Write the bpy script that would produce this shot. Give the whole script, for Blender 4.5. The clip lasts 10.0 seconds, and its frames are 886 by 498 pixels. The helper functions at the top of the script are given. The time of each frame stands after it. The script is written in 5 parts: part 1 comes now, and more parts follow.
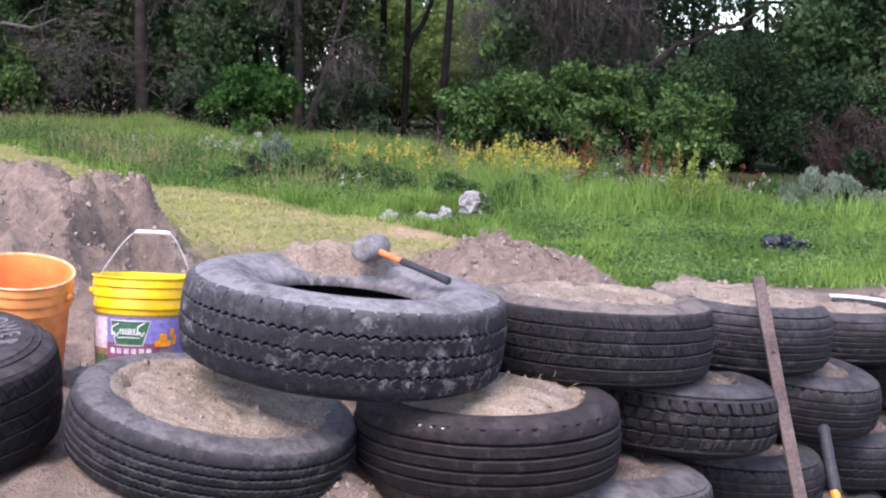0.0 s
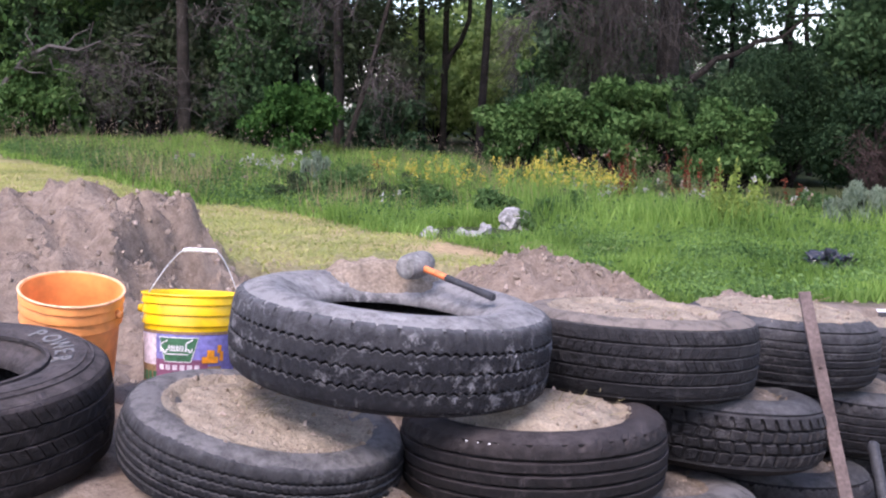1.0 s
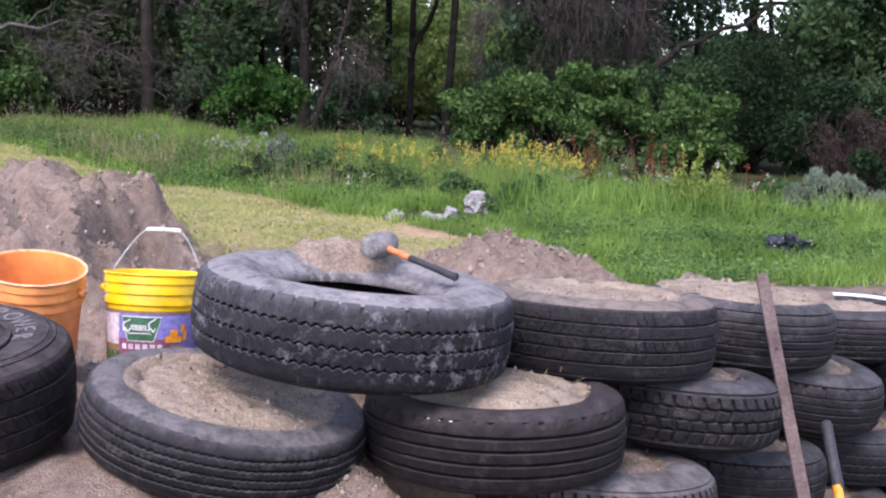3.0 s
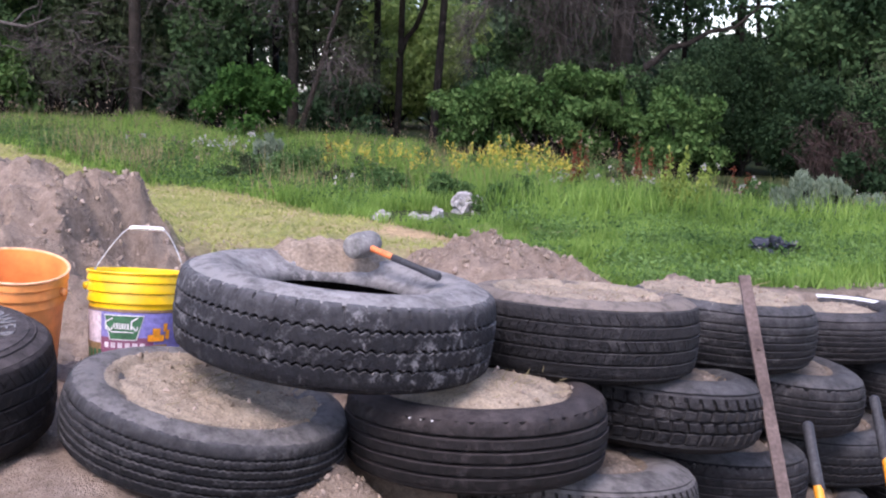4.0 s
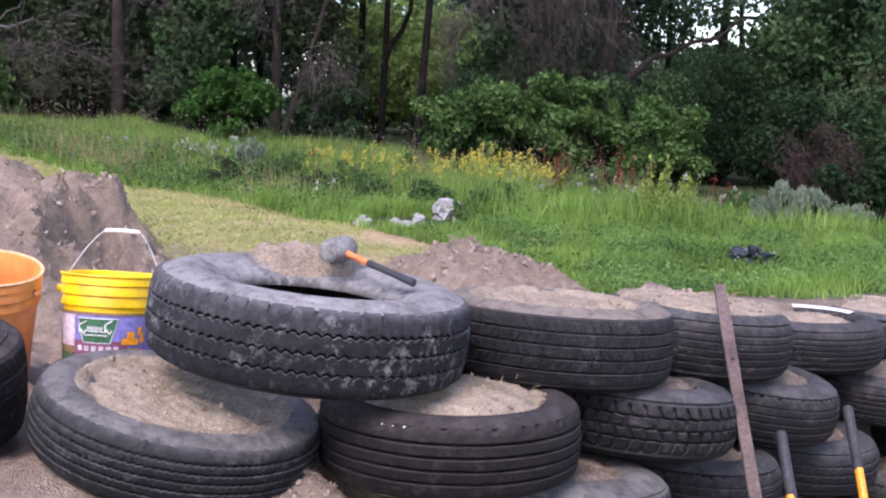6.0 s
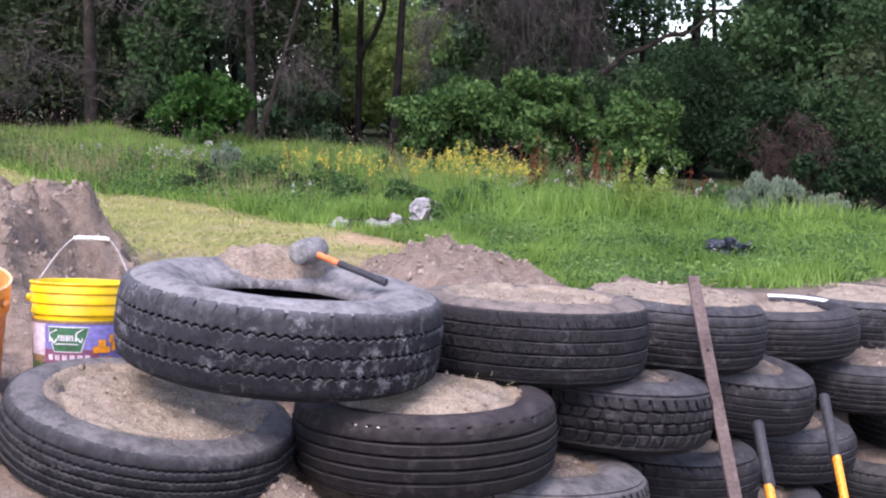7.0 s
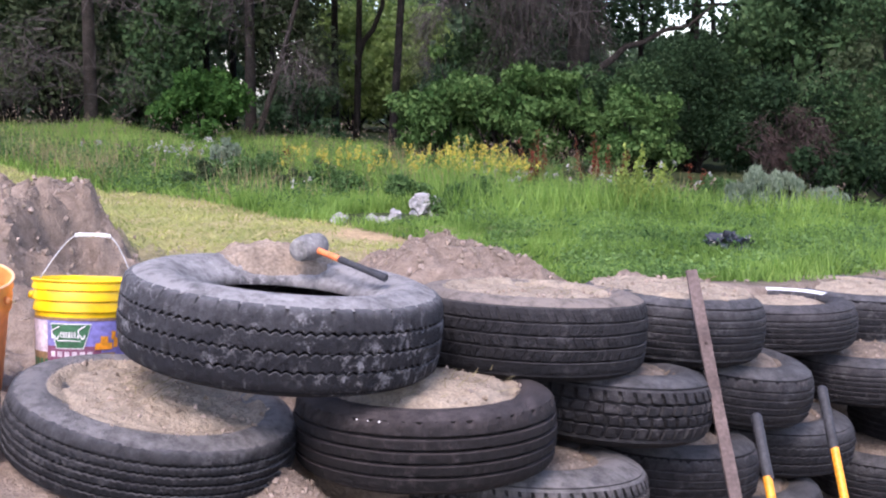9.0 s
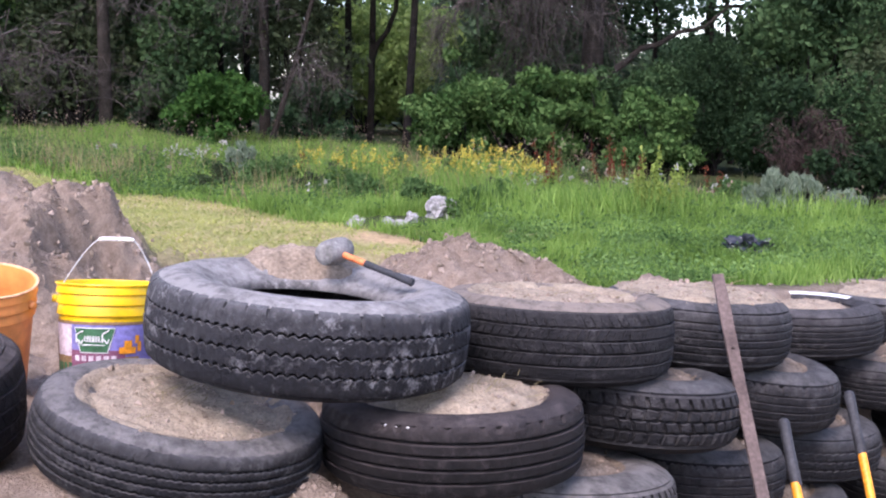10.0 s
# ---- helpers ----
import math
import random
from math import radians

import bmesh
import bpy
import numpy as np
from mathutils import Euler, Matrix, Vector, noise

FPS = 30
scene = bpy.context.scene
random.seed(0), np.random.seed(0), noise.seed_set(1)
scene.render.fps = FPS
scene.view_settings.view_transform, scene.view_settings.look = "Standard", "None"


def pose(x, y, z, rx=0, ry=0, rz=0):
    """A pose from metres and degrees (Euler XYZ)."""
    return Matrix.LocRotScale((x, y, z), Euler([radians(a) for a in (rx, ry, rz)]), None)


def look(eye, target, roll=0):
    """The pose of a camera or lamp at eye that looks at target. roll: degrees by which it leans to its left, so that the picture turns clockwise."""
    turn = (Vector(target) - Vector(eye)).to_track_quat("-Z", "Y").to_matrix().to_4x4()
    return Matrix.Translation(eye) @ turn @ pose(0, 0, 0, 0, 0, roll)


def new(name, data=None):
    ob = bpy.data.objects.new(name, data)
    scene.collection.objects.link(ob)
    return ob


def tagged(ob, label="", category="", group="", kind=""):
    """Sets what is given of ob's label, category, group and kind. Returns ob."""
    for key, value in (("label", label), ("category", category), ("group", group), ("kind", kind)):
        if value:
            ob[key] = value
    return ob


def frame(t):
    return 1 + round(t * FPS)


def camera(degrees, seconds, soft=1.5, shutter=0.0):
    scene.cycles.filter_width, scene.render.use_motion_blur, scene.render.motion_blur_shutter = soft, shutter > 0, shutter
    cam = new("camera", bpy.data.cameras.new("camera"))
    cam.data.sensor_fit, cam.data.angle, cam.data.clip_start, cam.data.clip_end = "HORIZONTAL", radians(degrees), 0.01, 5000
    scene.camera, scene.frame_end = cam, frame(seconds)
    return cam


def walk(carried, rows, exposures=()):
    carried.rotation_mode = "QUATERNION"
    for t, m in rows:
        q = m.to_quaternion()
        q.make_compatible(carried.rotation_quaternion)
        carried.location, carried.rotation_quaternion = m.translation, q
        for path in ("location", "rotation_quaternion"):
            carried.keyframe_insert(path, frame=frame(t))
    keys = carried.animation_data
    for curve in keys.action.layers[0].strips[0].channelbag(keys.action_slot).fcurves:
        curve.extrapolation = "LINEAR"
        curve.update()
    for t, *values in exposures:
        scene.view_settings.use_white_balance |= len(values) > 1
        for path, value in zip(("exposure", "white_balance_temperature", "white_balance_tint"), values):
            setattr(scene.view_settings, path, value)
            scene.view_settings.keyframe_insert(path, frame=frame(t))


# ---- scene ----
cam = camera(46.2, 10.0, 2.1)
PATH = [
    (0, (0.013, 0.062, 1.505), (0.034, 2.039, 1.202), -0.1),
    (0.5, (-0.003, 0.051, 1.508), (-0.071, 2.03, 1.228), -0.9),
    (1, (-0.004, 0.043, 1.508), (-0.056, 2.024, 1.237), -0.7),
    (1.5, (0.002, 0.034, 1.506), (-0.04, 2.013, 1.221), -0.5),
    (2, (0.002, 0.023, 1.505), (-0.015, 2.0, 1.207), 0.0),
    (2.5, (-0.001, 0.022, 1.503), (0.0, 1.998, 1.201), -0.0),
    (4, (0.018, 0.02, 1.497), (0.053, 1.997, 1.198), 0.3),
    (4.5, (0.019, 0.024, 1.495), (0.064, 2.0, 1.185), 0.6),
    (5, (0.03, 0.024, 1.494), (0.083, 1.999, 1.177), 0.4),
    (5.5, (0.03, 0.017, 1.498), (0.088, 1.996, 1.209), 1.3),
    (7, (0.065, 0.035, 1.489), (0.168, 2.012, 1.203), -0.3),
    (7.5, (0.065, 0.03, 1.493), (0.17, 2.006, 1.201), -0.9),
    (8, (0.063, 0.026, 1.493), (0.173, 2.002, 1.202), -0.5),
    (8.5, (0.058, 0.017, 1.493), (0.163, 1.993, 1.201), -0.2),
    (9, (0.065, 0.018, 1.493), (0.168, 1.994, 1.197), -0.6),
    (9.5, (0.056, 0.017, 1.492), (0.164, 1.992, 1.198), -0.2),
    (10, (0.027, 0.035, 1.496), (0.108, 2.012, 1.205), -0.7),
]
walk(cam, [(t, look(eye, target, roll)) for t, eye, target, roll in PATH], [(0, 1.82, 6280, 26), (2, 1.74, 6280, 26), (4.5, 1.69, 6280, 26), (5.5, 1.69, 6280, 26), (7, 1.83, 6280, 26), (10, 1.89, 6280, 26)])

# ---- world, sun, exposure ----
world = bpy.data.worlds.new("overcast_sky")
scene.world = world
world.use_nodes = True
wn = world.node_tree
sky = wn.nodes.new("ShaderNodeTexSky")
sky.sky_type = "NISHITA"
sky.sun_disc = False
sky.sun_elevation, sky.sun_rotation = radians(52), radians(200)
sky.air_density, sky.dust_density, sky.ozone_density = 1.0, 1.6, 1.0
wn.nodes["Background"].inputs["Strength"].default_value = 0.13
wn.links.new(sky.outputs["Color"], wn.nodes["Background"].inputs["Color"])
sun_data = bpy.data.lights.new("sun", "SUN")
sun_data.energy, sun_data.angle, sun_data.color = 1.1, radians(25), (1.0, 0.97, 0.93)
sun_ob = new("sun", sun_data)
sun_ob.matrix_world = look((-6, -14, 22), (0, 3, 0))

# ---- materials ----


def mat(name, rough=0.9, metal=0.0, spec=0.5):
    m = bpy.data.materials.new(name)
    m.use_nodes = True
    b = m.node_tree.nodes["Principled BSDF"]
    b.inputs["Roughness"].default_value = rough
    b.inputs["Metallic"].default_value = metal
    b.inputs["Specular IOR Level"].default_value = spec
    return m, m.node_tree.nodes, m.node_tree.links, b


def noise_node(nt, scale, detail=5.0, rough=0.6, vec=None, links=None):
    n = nt.new("ShaderNodeTexNoise")
    n.inputs["Scale"].default_value = scale
    n.inputs["Detail"].default_value = detail
    n.inputs["Roughness"].default_value = rough
    if vec is not None:
        links.new(vec, n.inputs["Vector"])
    return n


def ramp(nt, links, src, stops):
    r = nt.new("ShaderNodeValToRGB")
    els = r.color_ramp.elements
    while len(els) < len(stops):
        els.new(0.5)
    for e, (p, c) in zip(els, stops):
        e.position, e.color = p, (*c, 1) if len(c) == 3 else c
    links.new(src, r.inputs["Fac"])
    return r


def mixc(nt, links, fac, a, b, mode="MIX"):
    m = nt.new("ShaderNodeMix")
    m.data_type, m.blend_type = "RGBA", mode
    for sock, v in ((m.inputs["Factor"], fac), (m.inputs["A"], a), (m.inputs["B"], b)):
        if isinstance(v, (int, float)):
            sock.default_value = v
        elif isinstance(v, tuple):
            sock.default_value = (*v, 1)
        else:
            links.new(v, sock)
    return m.outputs["Result"]


def bump(nt, links, src, b, strength, dist):
    n = nt.new("ShaderNodeBump")
    n.inputs["Strength"].default_value, n.inputs["Distance"].default_value = strength, dist
    links.new(src, n.inputs["Height"])
    links.new(n.outputs["Normal"], b.inputs["Normal"])


def two_tone(name, dark, light, scale, rough=0.9, fine=8.0, bump_s=0.3, bump_d=0.004, spec=0.4, metal=0.0, island=0.0, soft=1.0):
    """A surface of two tones with coarse and fine variation."""
    m, nt, ln, b = mat(name, rough, metal, spec)
    tc = nt.new("ShaderNodeTexCoord").outputs["Object"]
    n1 = noise_node(nt, scale, 6, 0.6, tc, ln)
    n2 = noise_node(nt, scale * fine, 4, 0.6, tc, ln)
    mid = tuple((p + q) / 2 for p, q in zip(dark, light))
    c1 = ramp(nt, ln, n1.outputs["Fac"], [(0.3, dark), (0.5, mid), (0.72, light)])
    c2 = ramp(nt, ln, n2.outputs["Fac"], [(0.3, (1 - 0.38 * soft,) * 3), (0.7, (1 + 0.25 * soft,) * 3)])
    out = mixc(nt, ln, 1.0, c1.outputs["Color"], c2.outputs["Color"], "MULTIPLY")
    if island:
        g = nt.new("ShaderNodeNewGeometry")
        lo, hi = 1 - island, 1 + island
        r = ramp(nt, ln, g.outputs["Random Per Island"], [(0.0, (lo, lo, lo * 0.9)), (1.0, (hi, hi, hi))])
        out = mixc(nt, ln, 1.0, out, r.outputs["Color"], "MULTIPLY")
    ln.new(out, b.inputs["Base Color"])
    bump(nt, ln, n2.outputs["Fac"], b, bump_s, bump_d)
    return m


def rubber(name, base, dust_sky, amount, seed, scuff=0.25):
    """Old rubber: near black, a settled dusty film, skylight painted on upward faces, chalky scuffs and fine relief."""
    m, nt, ln, b = mat(name, 0.66, 0.0, 0.2)
    tc = nt.new("ShaderNodeTexCoord").outputs["Object"]
    mp = nt.new("ShaderNodeMapping")
    mp.inputs["Location"].default_value = (seed * 3.7, seed * 1.3, seed)
    ln.new(tc, mp.inputs["Vector"])
    big = noise_node(nt, 4.5, 6, 0.65, mp.outputs["Vector"], ln)
    mid = noise_node(nt, 26, 5, 0.7, mp.outputs["Vector"], ln)
    fine = noise_node(nt, 210, 3, 0.7, mp.outputs["Vector"], ln)
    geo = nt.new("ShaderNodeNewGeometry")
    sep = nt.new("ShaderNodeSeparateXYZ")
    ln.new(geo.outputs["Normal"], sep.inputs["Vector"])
    # Upward faces get more dusty tone; the sky's sheen is in that colour.
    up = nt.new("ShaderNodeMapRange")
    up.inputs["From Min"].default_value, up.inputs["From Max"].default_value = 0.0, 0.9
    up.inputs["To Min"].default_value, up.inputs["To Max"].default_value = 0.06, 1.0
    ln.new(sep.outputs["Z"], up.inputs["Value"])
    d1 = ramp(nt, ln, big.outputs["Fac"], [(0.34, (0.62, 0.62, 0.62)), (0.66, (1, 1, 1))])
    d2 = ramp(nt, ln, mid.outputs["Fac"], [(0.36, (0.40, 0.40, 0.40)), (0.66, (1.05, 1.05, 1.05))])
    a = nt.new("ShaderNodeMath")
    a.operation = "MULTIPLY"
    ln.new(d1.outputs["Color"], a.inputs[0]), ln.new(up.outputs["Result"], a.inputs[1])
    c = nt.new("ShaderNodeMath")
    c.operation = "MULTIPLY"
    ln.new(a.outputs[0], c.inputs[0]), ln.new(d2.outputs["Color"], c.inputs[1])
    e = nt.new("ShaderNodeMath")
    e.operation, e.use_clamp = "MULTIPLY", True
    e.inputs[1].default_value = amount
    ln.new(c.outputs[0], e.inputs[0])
    chip = noise_node(nt, 75, 6, 0.75, mp.outputs["Vector"], ln)
    tone = ramp(nt, ln, fine.outputs["Fac"], [(0.3, tuple(v * 0.6 for v in base)), (0.7, tuple(v * 1.5 for v in base))])
    worn = ramp(nt, ln, chip.outputs["Fac"], [(0.36, (0.45, 0.45, 0.45)), (0.52, (0.95, 0.95, 0.95)), (0.68, (2.1, 2.1, 2.1))])
    tint = mixc(nt, ln, 1.0, tone.outputs["Color"], worn.outputs["Color"], "MULTIPLY")
    col = mixc(nt, ln, e.outputs[0], tint, dust_sky)
    # chalky rubbed patches with ragged edges
    sc = noise_node(nt, 24, 8, 0.8, mp.outputs["Vector"], ln)
    sc2 = noise_node(nt, 3.0, 3, 0.5, mp.outputs["Vector"], ln)
    s1 = ramp(nt, ln, sc.outputs["Fac"], [(0.53, (0, 0, 0)), (0.63, (1, 1, 1))])
    s2 = ramp(nt, ln, sc2.outputs["Fac"], [(0.42, (0.08, 0.08, 0.08)), (0.56, (1, 1, 1))])
    s3 = nt.new("ShaderNodeMath")
    s3.operation = "MULTIPLY"
    ln.new(s1.outputs["Color"], s3.inputs[0]), ln.new(s2.outputs["Color"], s3.inputs[1])
    s4 = nt.new("ShaderNodeMath")
    s4.operation, s4.use_clamp = "MULTIPLY", True
    s4.inputs[1].default_value = scuff
    ln.new(s3.outputs[0], s4.inputs[0])
    col = mixc(nt, ln, s4.outputs[0], col, tuple(min(0.5, v * 1.5) for v in dust_sky))
    ln.new(col, b.inputs["Base Color"])
    ro = nt.new("ShaderNodeMapRange")
    ro.inputs["To Min"].default_value, ro.inputs["To Max"].default_value = 0.62, 0.92
    ln.new(e.outputs[0], ro.inputs["Value"])
    ln.new(ro.outputs["Result"], b.inputs["Roughness"])
    mx = nt.new("ShaderNodeMath")
    mx.operation = "ADD"
    ln.new(mid.outputs["Fac"], mx.inputs[0]), ln.new(chip.outputs["Fac"], mx.inputs[1])
    bump(nt, ln, mx.outputs[0], b, 1.0, 0.012)
    return m


def ground_material():
    """Sand near the wall, mown lawn and meadow soil farther off."""
    m, nt, ln, b = mat("ground_sand_and_turf", 0.95, 0, 0.2)
    tc = nt.new("ShaderNodeTexCoord").outputs["Object"]
    n1 = noise_node(nt, 1.6, 7, 0.65, tc, ln)
    n2 = noise_node(nt, 22, 6, 0.7, tc, ln)
    n3 = noise_node(nt, 160, 3, 0.6, tc, ln)
    sand = ramp(nt, ln, n1.outputs["Fac"], [(0.3, (0.255, 0.192, 0.148)), (0.55, (0.355, 0.272, 0.212)), (0.75, (0.435, 0.342, 0.272))])
    s2 = ramp(nt, ln, n2.outputs["Fac"], [(0.32, (0.62, 0.60, 0.58)), (0.68, (1.18, 1.18, 1.18))])
    sandc = mixc(nt, ln, 1.0, sand.outputs["Color"], s2.outputs["Color"], "MULTIPLY")
    s3 = ramp(nt, ln, n3.outputs["Fac"], [(0.3, (0.78, 0.78, 0.78)), (0.7, (1.15, 1.15, 1.15))])
    sandc = mixc(nt, ln, 1.0, sandc, s3.outputs["Color"], "MULTIPLY")
    lawn = ramp(nt, ln, n1.outputs["Fac"], [(0.32, (0.30, 0.33, 0.11)), (0.5, (0.42, 0.39, 0.16)), (0.68, (0.56, 0.43, 0.25))])
    lawnc = mixc(nt, ln, 1.0, lawn.outputs["Color"], s2.outputs["Color"], "MULTIPLY")
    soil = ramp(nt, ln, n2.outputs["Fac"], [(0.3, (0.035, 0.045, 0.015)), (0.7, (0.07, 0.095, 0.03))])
    dryc = mixc(nt, ln, 1.0, (0.60, 0.43, 0.25), s2.outputs["Color"], "MULTIPLY")
    at = nt.new("ShaderNodeAttribute")
    at.attribute_name = "zone"
    sp = nt.new("ShaderNodeSeparateColor")
    ln.new(at.outputs["Color"], sp.inputs["Color"])
    c = mixc(nt, ln, sp.outputs["Red"], sandc, lawnc)
    c = mixc(nt, ln, sp.outputs["Blue"], c, dryc)
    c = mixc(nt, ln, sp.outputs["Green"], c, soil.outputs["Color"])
    ln.new(c, b.inputs["Base Color"])
    ad = nt.new("ShaderNodeMath")
    ad.operation = "ADD"
    ln.new(n2.outputs["Fac"], ad.inputs[0]), ln.new(n3.outputs["Fac"], ad.inputs[1])
    bump(nt, ln, ad.outputs[0], b, 0.9, 0.022)
    return m


def leaf_material(name, dark, light, trans=0.35):
    """Leaf blades: tones differ from leaf to leaf, with some light passing through."""
    m, nt, ln, b = mat(name, 0.75, 0, 0.08)
    g = nt.new("ShaderNodeNewGeometry")
    mid = tuple((p + q) * 0.5 for p, q in zip(dark, light))
    r = ramp(nt, ln, g.outputs["Random Per Island"], [(0.0, dark), (0.6, mid), (1.0, light)])
    tc = nt.new("ShaderNodeTexCoord").outputs["Object"]
    n = noise_node(nt, 1.3, 4, 0.6, tc, ln)
    v = ramp(nt, ln, n.outputs["Fac"], [(0.3, (0.6, 0.66, 0.6)), (0.7, (1.3, 1.25, 1.2))])
    c = mixc(nt, ln, 1.0, r.outputs["Color"], v.outputs["Color"], "MULTIPLY")
    ln.new(c, b.inputs["Base Color"])
    t = nt.new("ShaderNodeBsdfTranslucent")
    ln.new(c, t.inputs["Color"])
    ms = nt.new("ShaderNodeMixShader")
    ms.inputs[0].default_value = trans
    ln.new(b.outputs[0], ms.inputs[1]), ln.new(t.outputs[0], ms.inputs[2])
    ln.new(ms.outputs[0], nt["Material Output"].inputs["Surface"])
    return m


M_GROUND = ground_material()
M_RUB = [rubber("rubber_dusty_skylit_%d" % i, c, d, a, i) for i, (c, d, a) in enumerate((((0.0065, 0.0064, 0.0078), (0.215, 0.198, 0.188), 1.4), ((0.0062, 0.0062, 0.0080), (0.16, 0.152, 0.152), 0.85), ((0.0060, 0.0059, 0.0074), (0.135, 0.125, 0.125), 0.8), ((0.0060, 0.0050, 0.0052), (0.10, 0.082, 0.080), 0.9), ((0.008, 0.0075, 0.008), (0.26, 0.215, 0.18), 1.6), ((0.0085, 0.0075, 0.0075), (0.15, 0.125, 0.118), 0.9)))]
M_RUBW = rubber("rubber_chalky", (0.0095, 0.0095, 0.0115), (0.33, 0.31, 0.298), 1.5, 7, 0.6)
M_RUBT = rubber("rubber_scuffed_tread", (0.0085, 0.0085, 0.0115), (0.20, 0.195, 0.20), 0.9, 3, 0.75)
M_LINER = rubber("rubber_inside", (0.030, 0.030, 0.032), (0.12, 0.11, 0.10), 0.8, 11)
M_SAND = two_tone("rammed_sand", (0.225, 0.178, 0.130), (0.41, 0.330, 0.243), 14, 0.95, 9, 0.8, 0.010, 0.2, soft=0.75)
# Darker brown sand for the lower courses.
M_SANDB = two_tone("brown_sand", (0.125, 0.095, 0.072), (0.255, 0.20, 0.155), 14, 0.95, 9, 0.8, 0.010, 0.2)
M_CLOD = two_tone("clod_earth", (0.215, 0.163, 0.131), (0.36, 0.283, 0.232), 14, 0.95, 8, 0.6, 0.006, 0.2, 0.0, 0.25)
M_BARK = two_tone("bark_grey", (0.016, 0.013, 0.011), (0.050, 0.041, 0.034), 7, 0.95, 7, 0.8, 0.03, 0.2)
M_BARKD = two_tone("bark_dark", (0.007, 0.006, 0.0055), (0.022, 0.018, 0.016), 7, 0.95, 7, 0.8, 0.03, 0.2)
M_TWIG = two_tone("dead_twig", (0.030, 0.026, 0.024), (0.092, 0.078, 0.072), 5, 0.95, 6, 0.2, 0.01, 0.2, 0.0, 0.35)
M_TWIGP = two_tone("pale_bare_wood", (0.045, 0.040, 0.036), (0.11, 0.098, 0.09), 6, 0.95, 6, 0.3, 0.01, 0.2)
M_TWIGR = two_tone("red_brown_twig", (0.022, 0.014, 0.012), (0.055, 0.036, 0.032), 5, 0.95, 6, 0.2, 0.01, 0.2, 0.0, 0.35)
M_LEAF = leaf_material("leaf_shrub", (0.036, 0.085, 0.022), (0.125, 0.205, 0.070))
M_LEAFB = leaf_material("leaf_bright", (0.024, 0.068, 0.015), (0.065, 0.14, 0.034))
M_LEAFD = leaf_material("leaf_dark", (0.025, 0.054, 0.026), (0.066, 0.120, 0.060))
M_LEAFO = leaf_material("leaf_olive", (0.038, 0.056, 0.027), (0.095, 0.122, 0.066))
# The clearing's sunlight is put into this raised leaf colour.
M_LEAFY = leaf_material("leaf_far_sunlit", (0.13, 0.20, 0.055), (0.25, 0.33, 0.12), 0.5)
M_LEAFM = leaf_material("leaf_mid", (0.026, 0.058, 0.024), (0.078, 0.130, 0.056))
# Brighter far copy: light from the sky above is put into its colour.
M_LEAFSKY = leaf_material("leaf_far", (0.044, 0.080, 0.040), (0.10, 0.15, 0.08))
# Leaves darkened to carry the wood's shade in their own colour.
M_LEAFS = leaf_material("leaf_shade", (0.012, 0.028, 0.012), (0.036, 0.066, 0.030))
M_SAGE = leaf_material("leaf_sage", (0.115, 0.155, 0.105), (0.235, 0.285, 0.215), 0.2)
M_SPIKE = leaf_material("leaf_yellow_green", (0.17, 0.24, 0.05), (0.31, 0.37, 0.10))
M_RED = leaf_material("dock_red", (0.1, 0.03, 0.018), (0.2, 0.06, 0.035), 0.2)
M_DRY = leaf_material("dry_grass", (0.18, 0.15, 0.08), (0.32, 0.27, 0.15), 0.3)
M_PINK = leaf_material("seed_head", (0.17, 0.125, 0.10), (0.30, 0.235, 0.19), 0.3)
M_GRASS = leaf_material("grass_blade", (0.118, 0.222, 0.038), (0.28, 0.41, 0.11), 0.4)
M_GRASSL = leaf_material("lawn_blade", (0.32, 0.345, 0.11), (0.46, 0.45, 0.18), 0.4)
M_YEL = leaf_material("petal_yellow", (0.46, 0.365, 0.05), (0.63, 0.52, 0.13), 0.3)
M_WHITE = leaf_material("petal_white", (0.33, 0.32, 0.30), (0.52, 0.50, 0.48), 0.3)


# ---- helpers for things ----
def link_mesh(name, verts, faces, material, parent=None, label="", smooth=False):
    me = bpy.data.meshes.new(name)
    me.from_pydata([tuple(v) for v in verts], [], faces)
    me.materials.append(material)
    if smooth:
        me.polygons.foreach_set("use_smooth", [True] * len(me.polygons))
    me.update()
    if smooth:
        me.set_sharp_from_angle(angle=radians(38))
    ob = new(name, me)
    if parent is not None:
        ob.parent = parent
    if label:
        tagged(ob, label)
    return ob


def part(name, bm, material, parent=None, label="", smooth=True):
    me = bpy.data.meshes.new(name)
    bm.to_mesh(me)
    bm.free()
    me.materials.append(material)
    if smooth:
        me.polygons.foreach_set("use_smooth", [True] * len(me.polygons))
    ob = new(name, me)
    if parent is not None:
        ob.parent = parent
    if label:
        tagged(ob, label)
    return ob


def thing(name, m, label, category, group="", kind=""):
    ob = new(name)
    ob.empty_display_size = 0.1
    ob.matrix_basis = m
    return tagged(ob, label, category, group, kind)


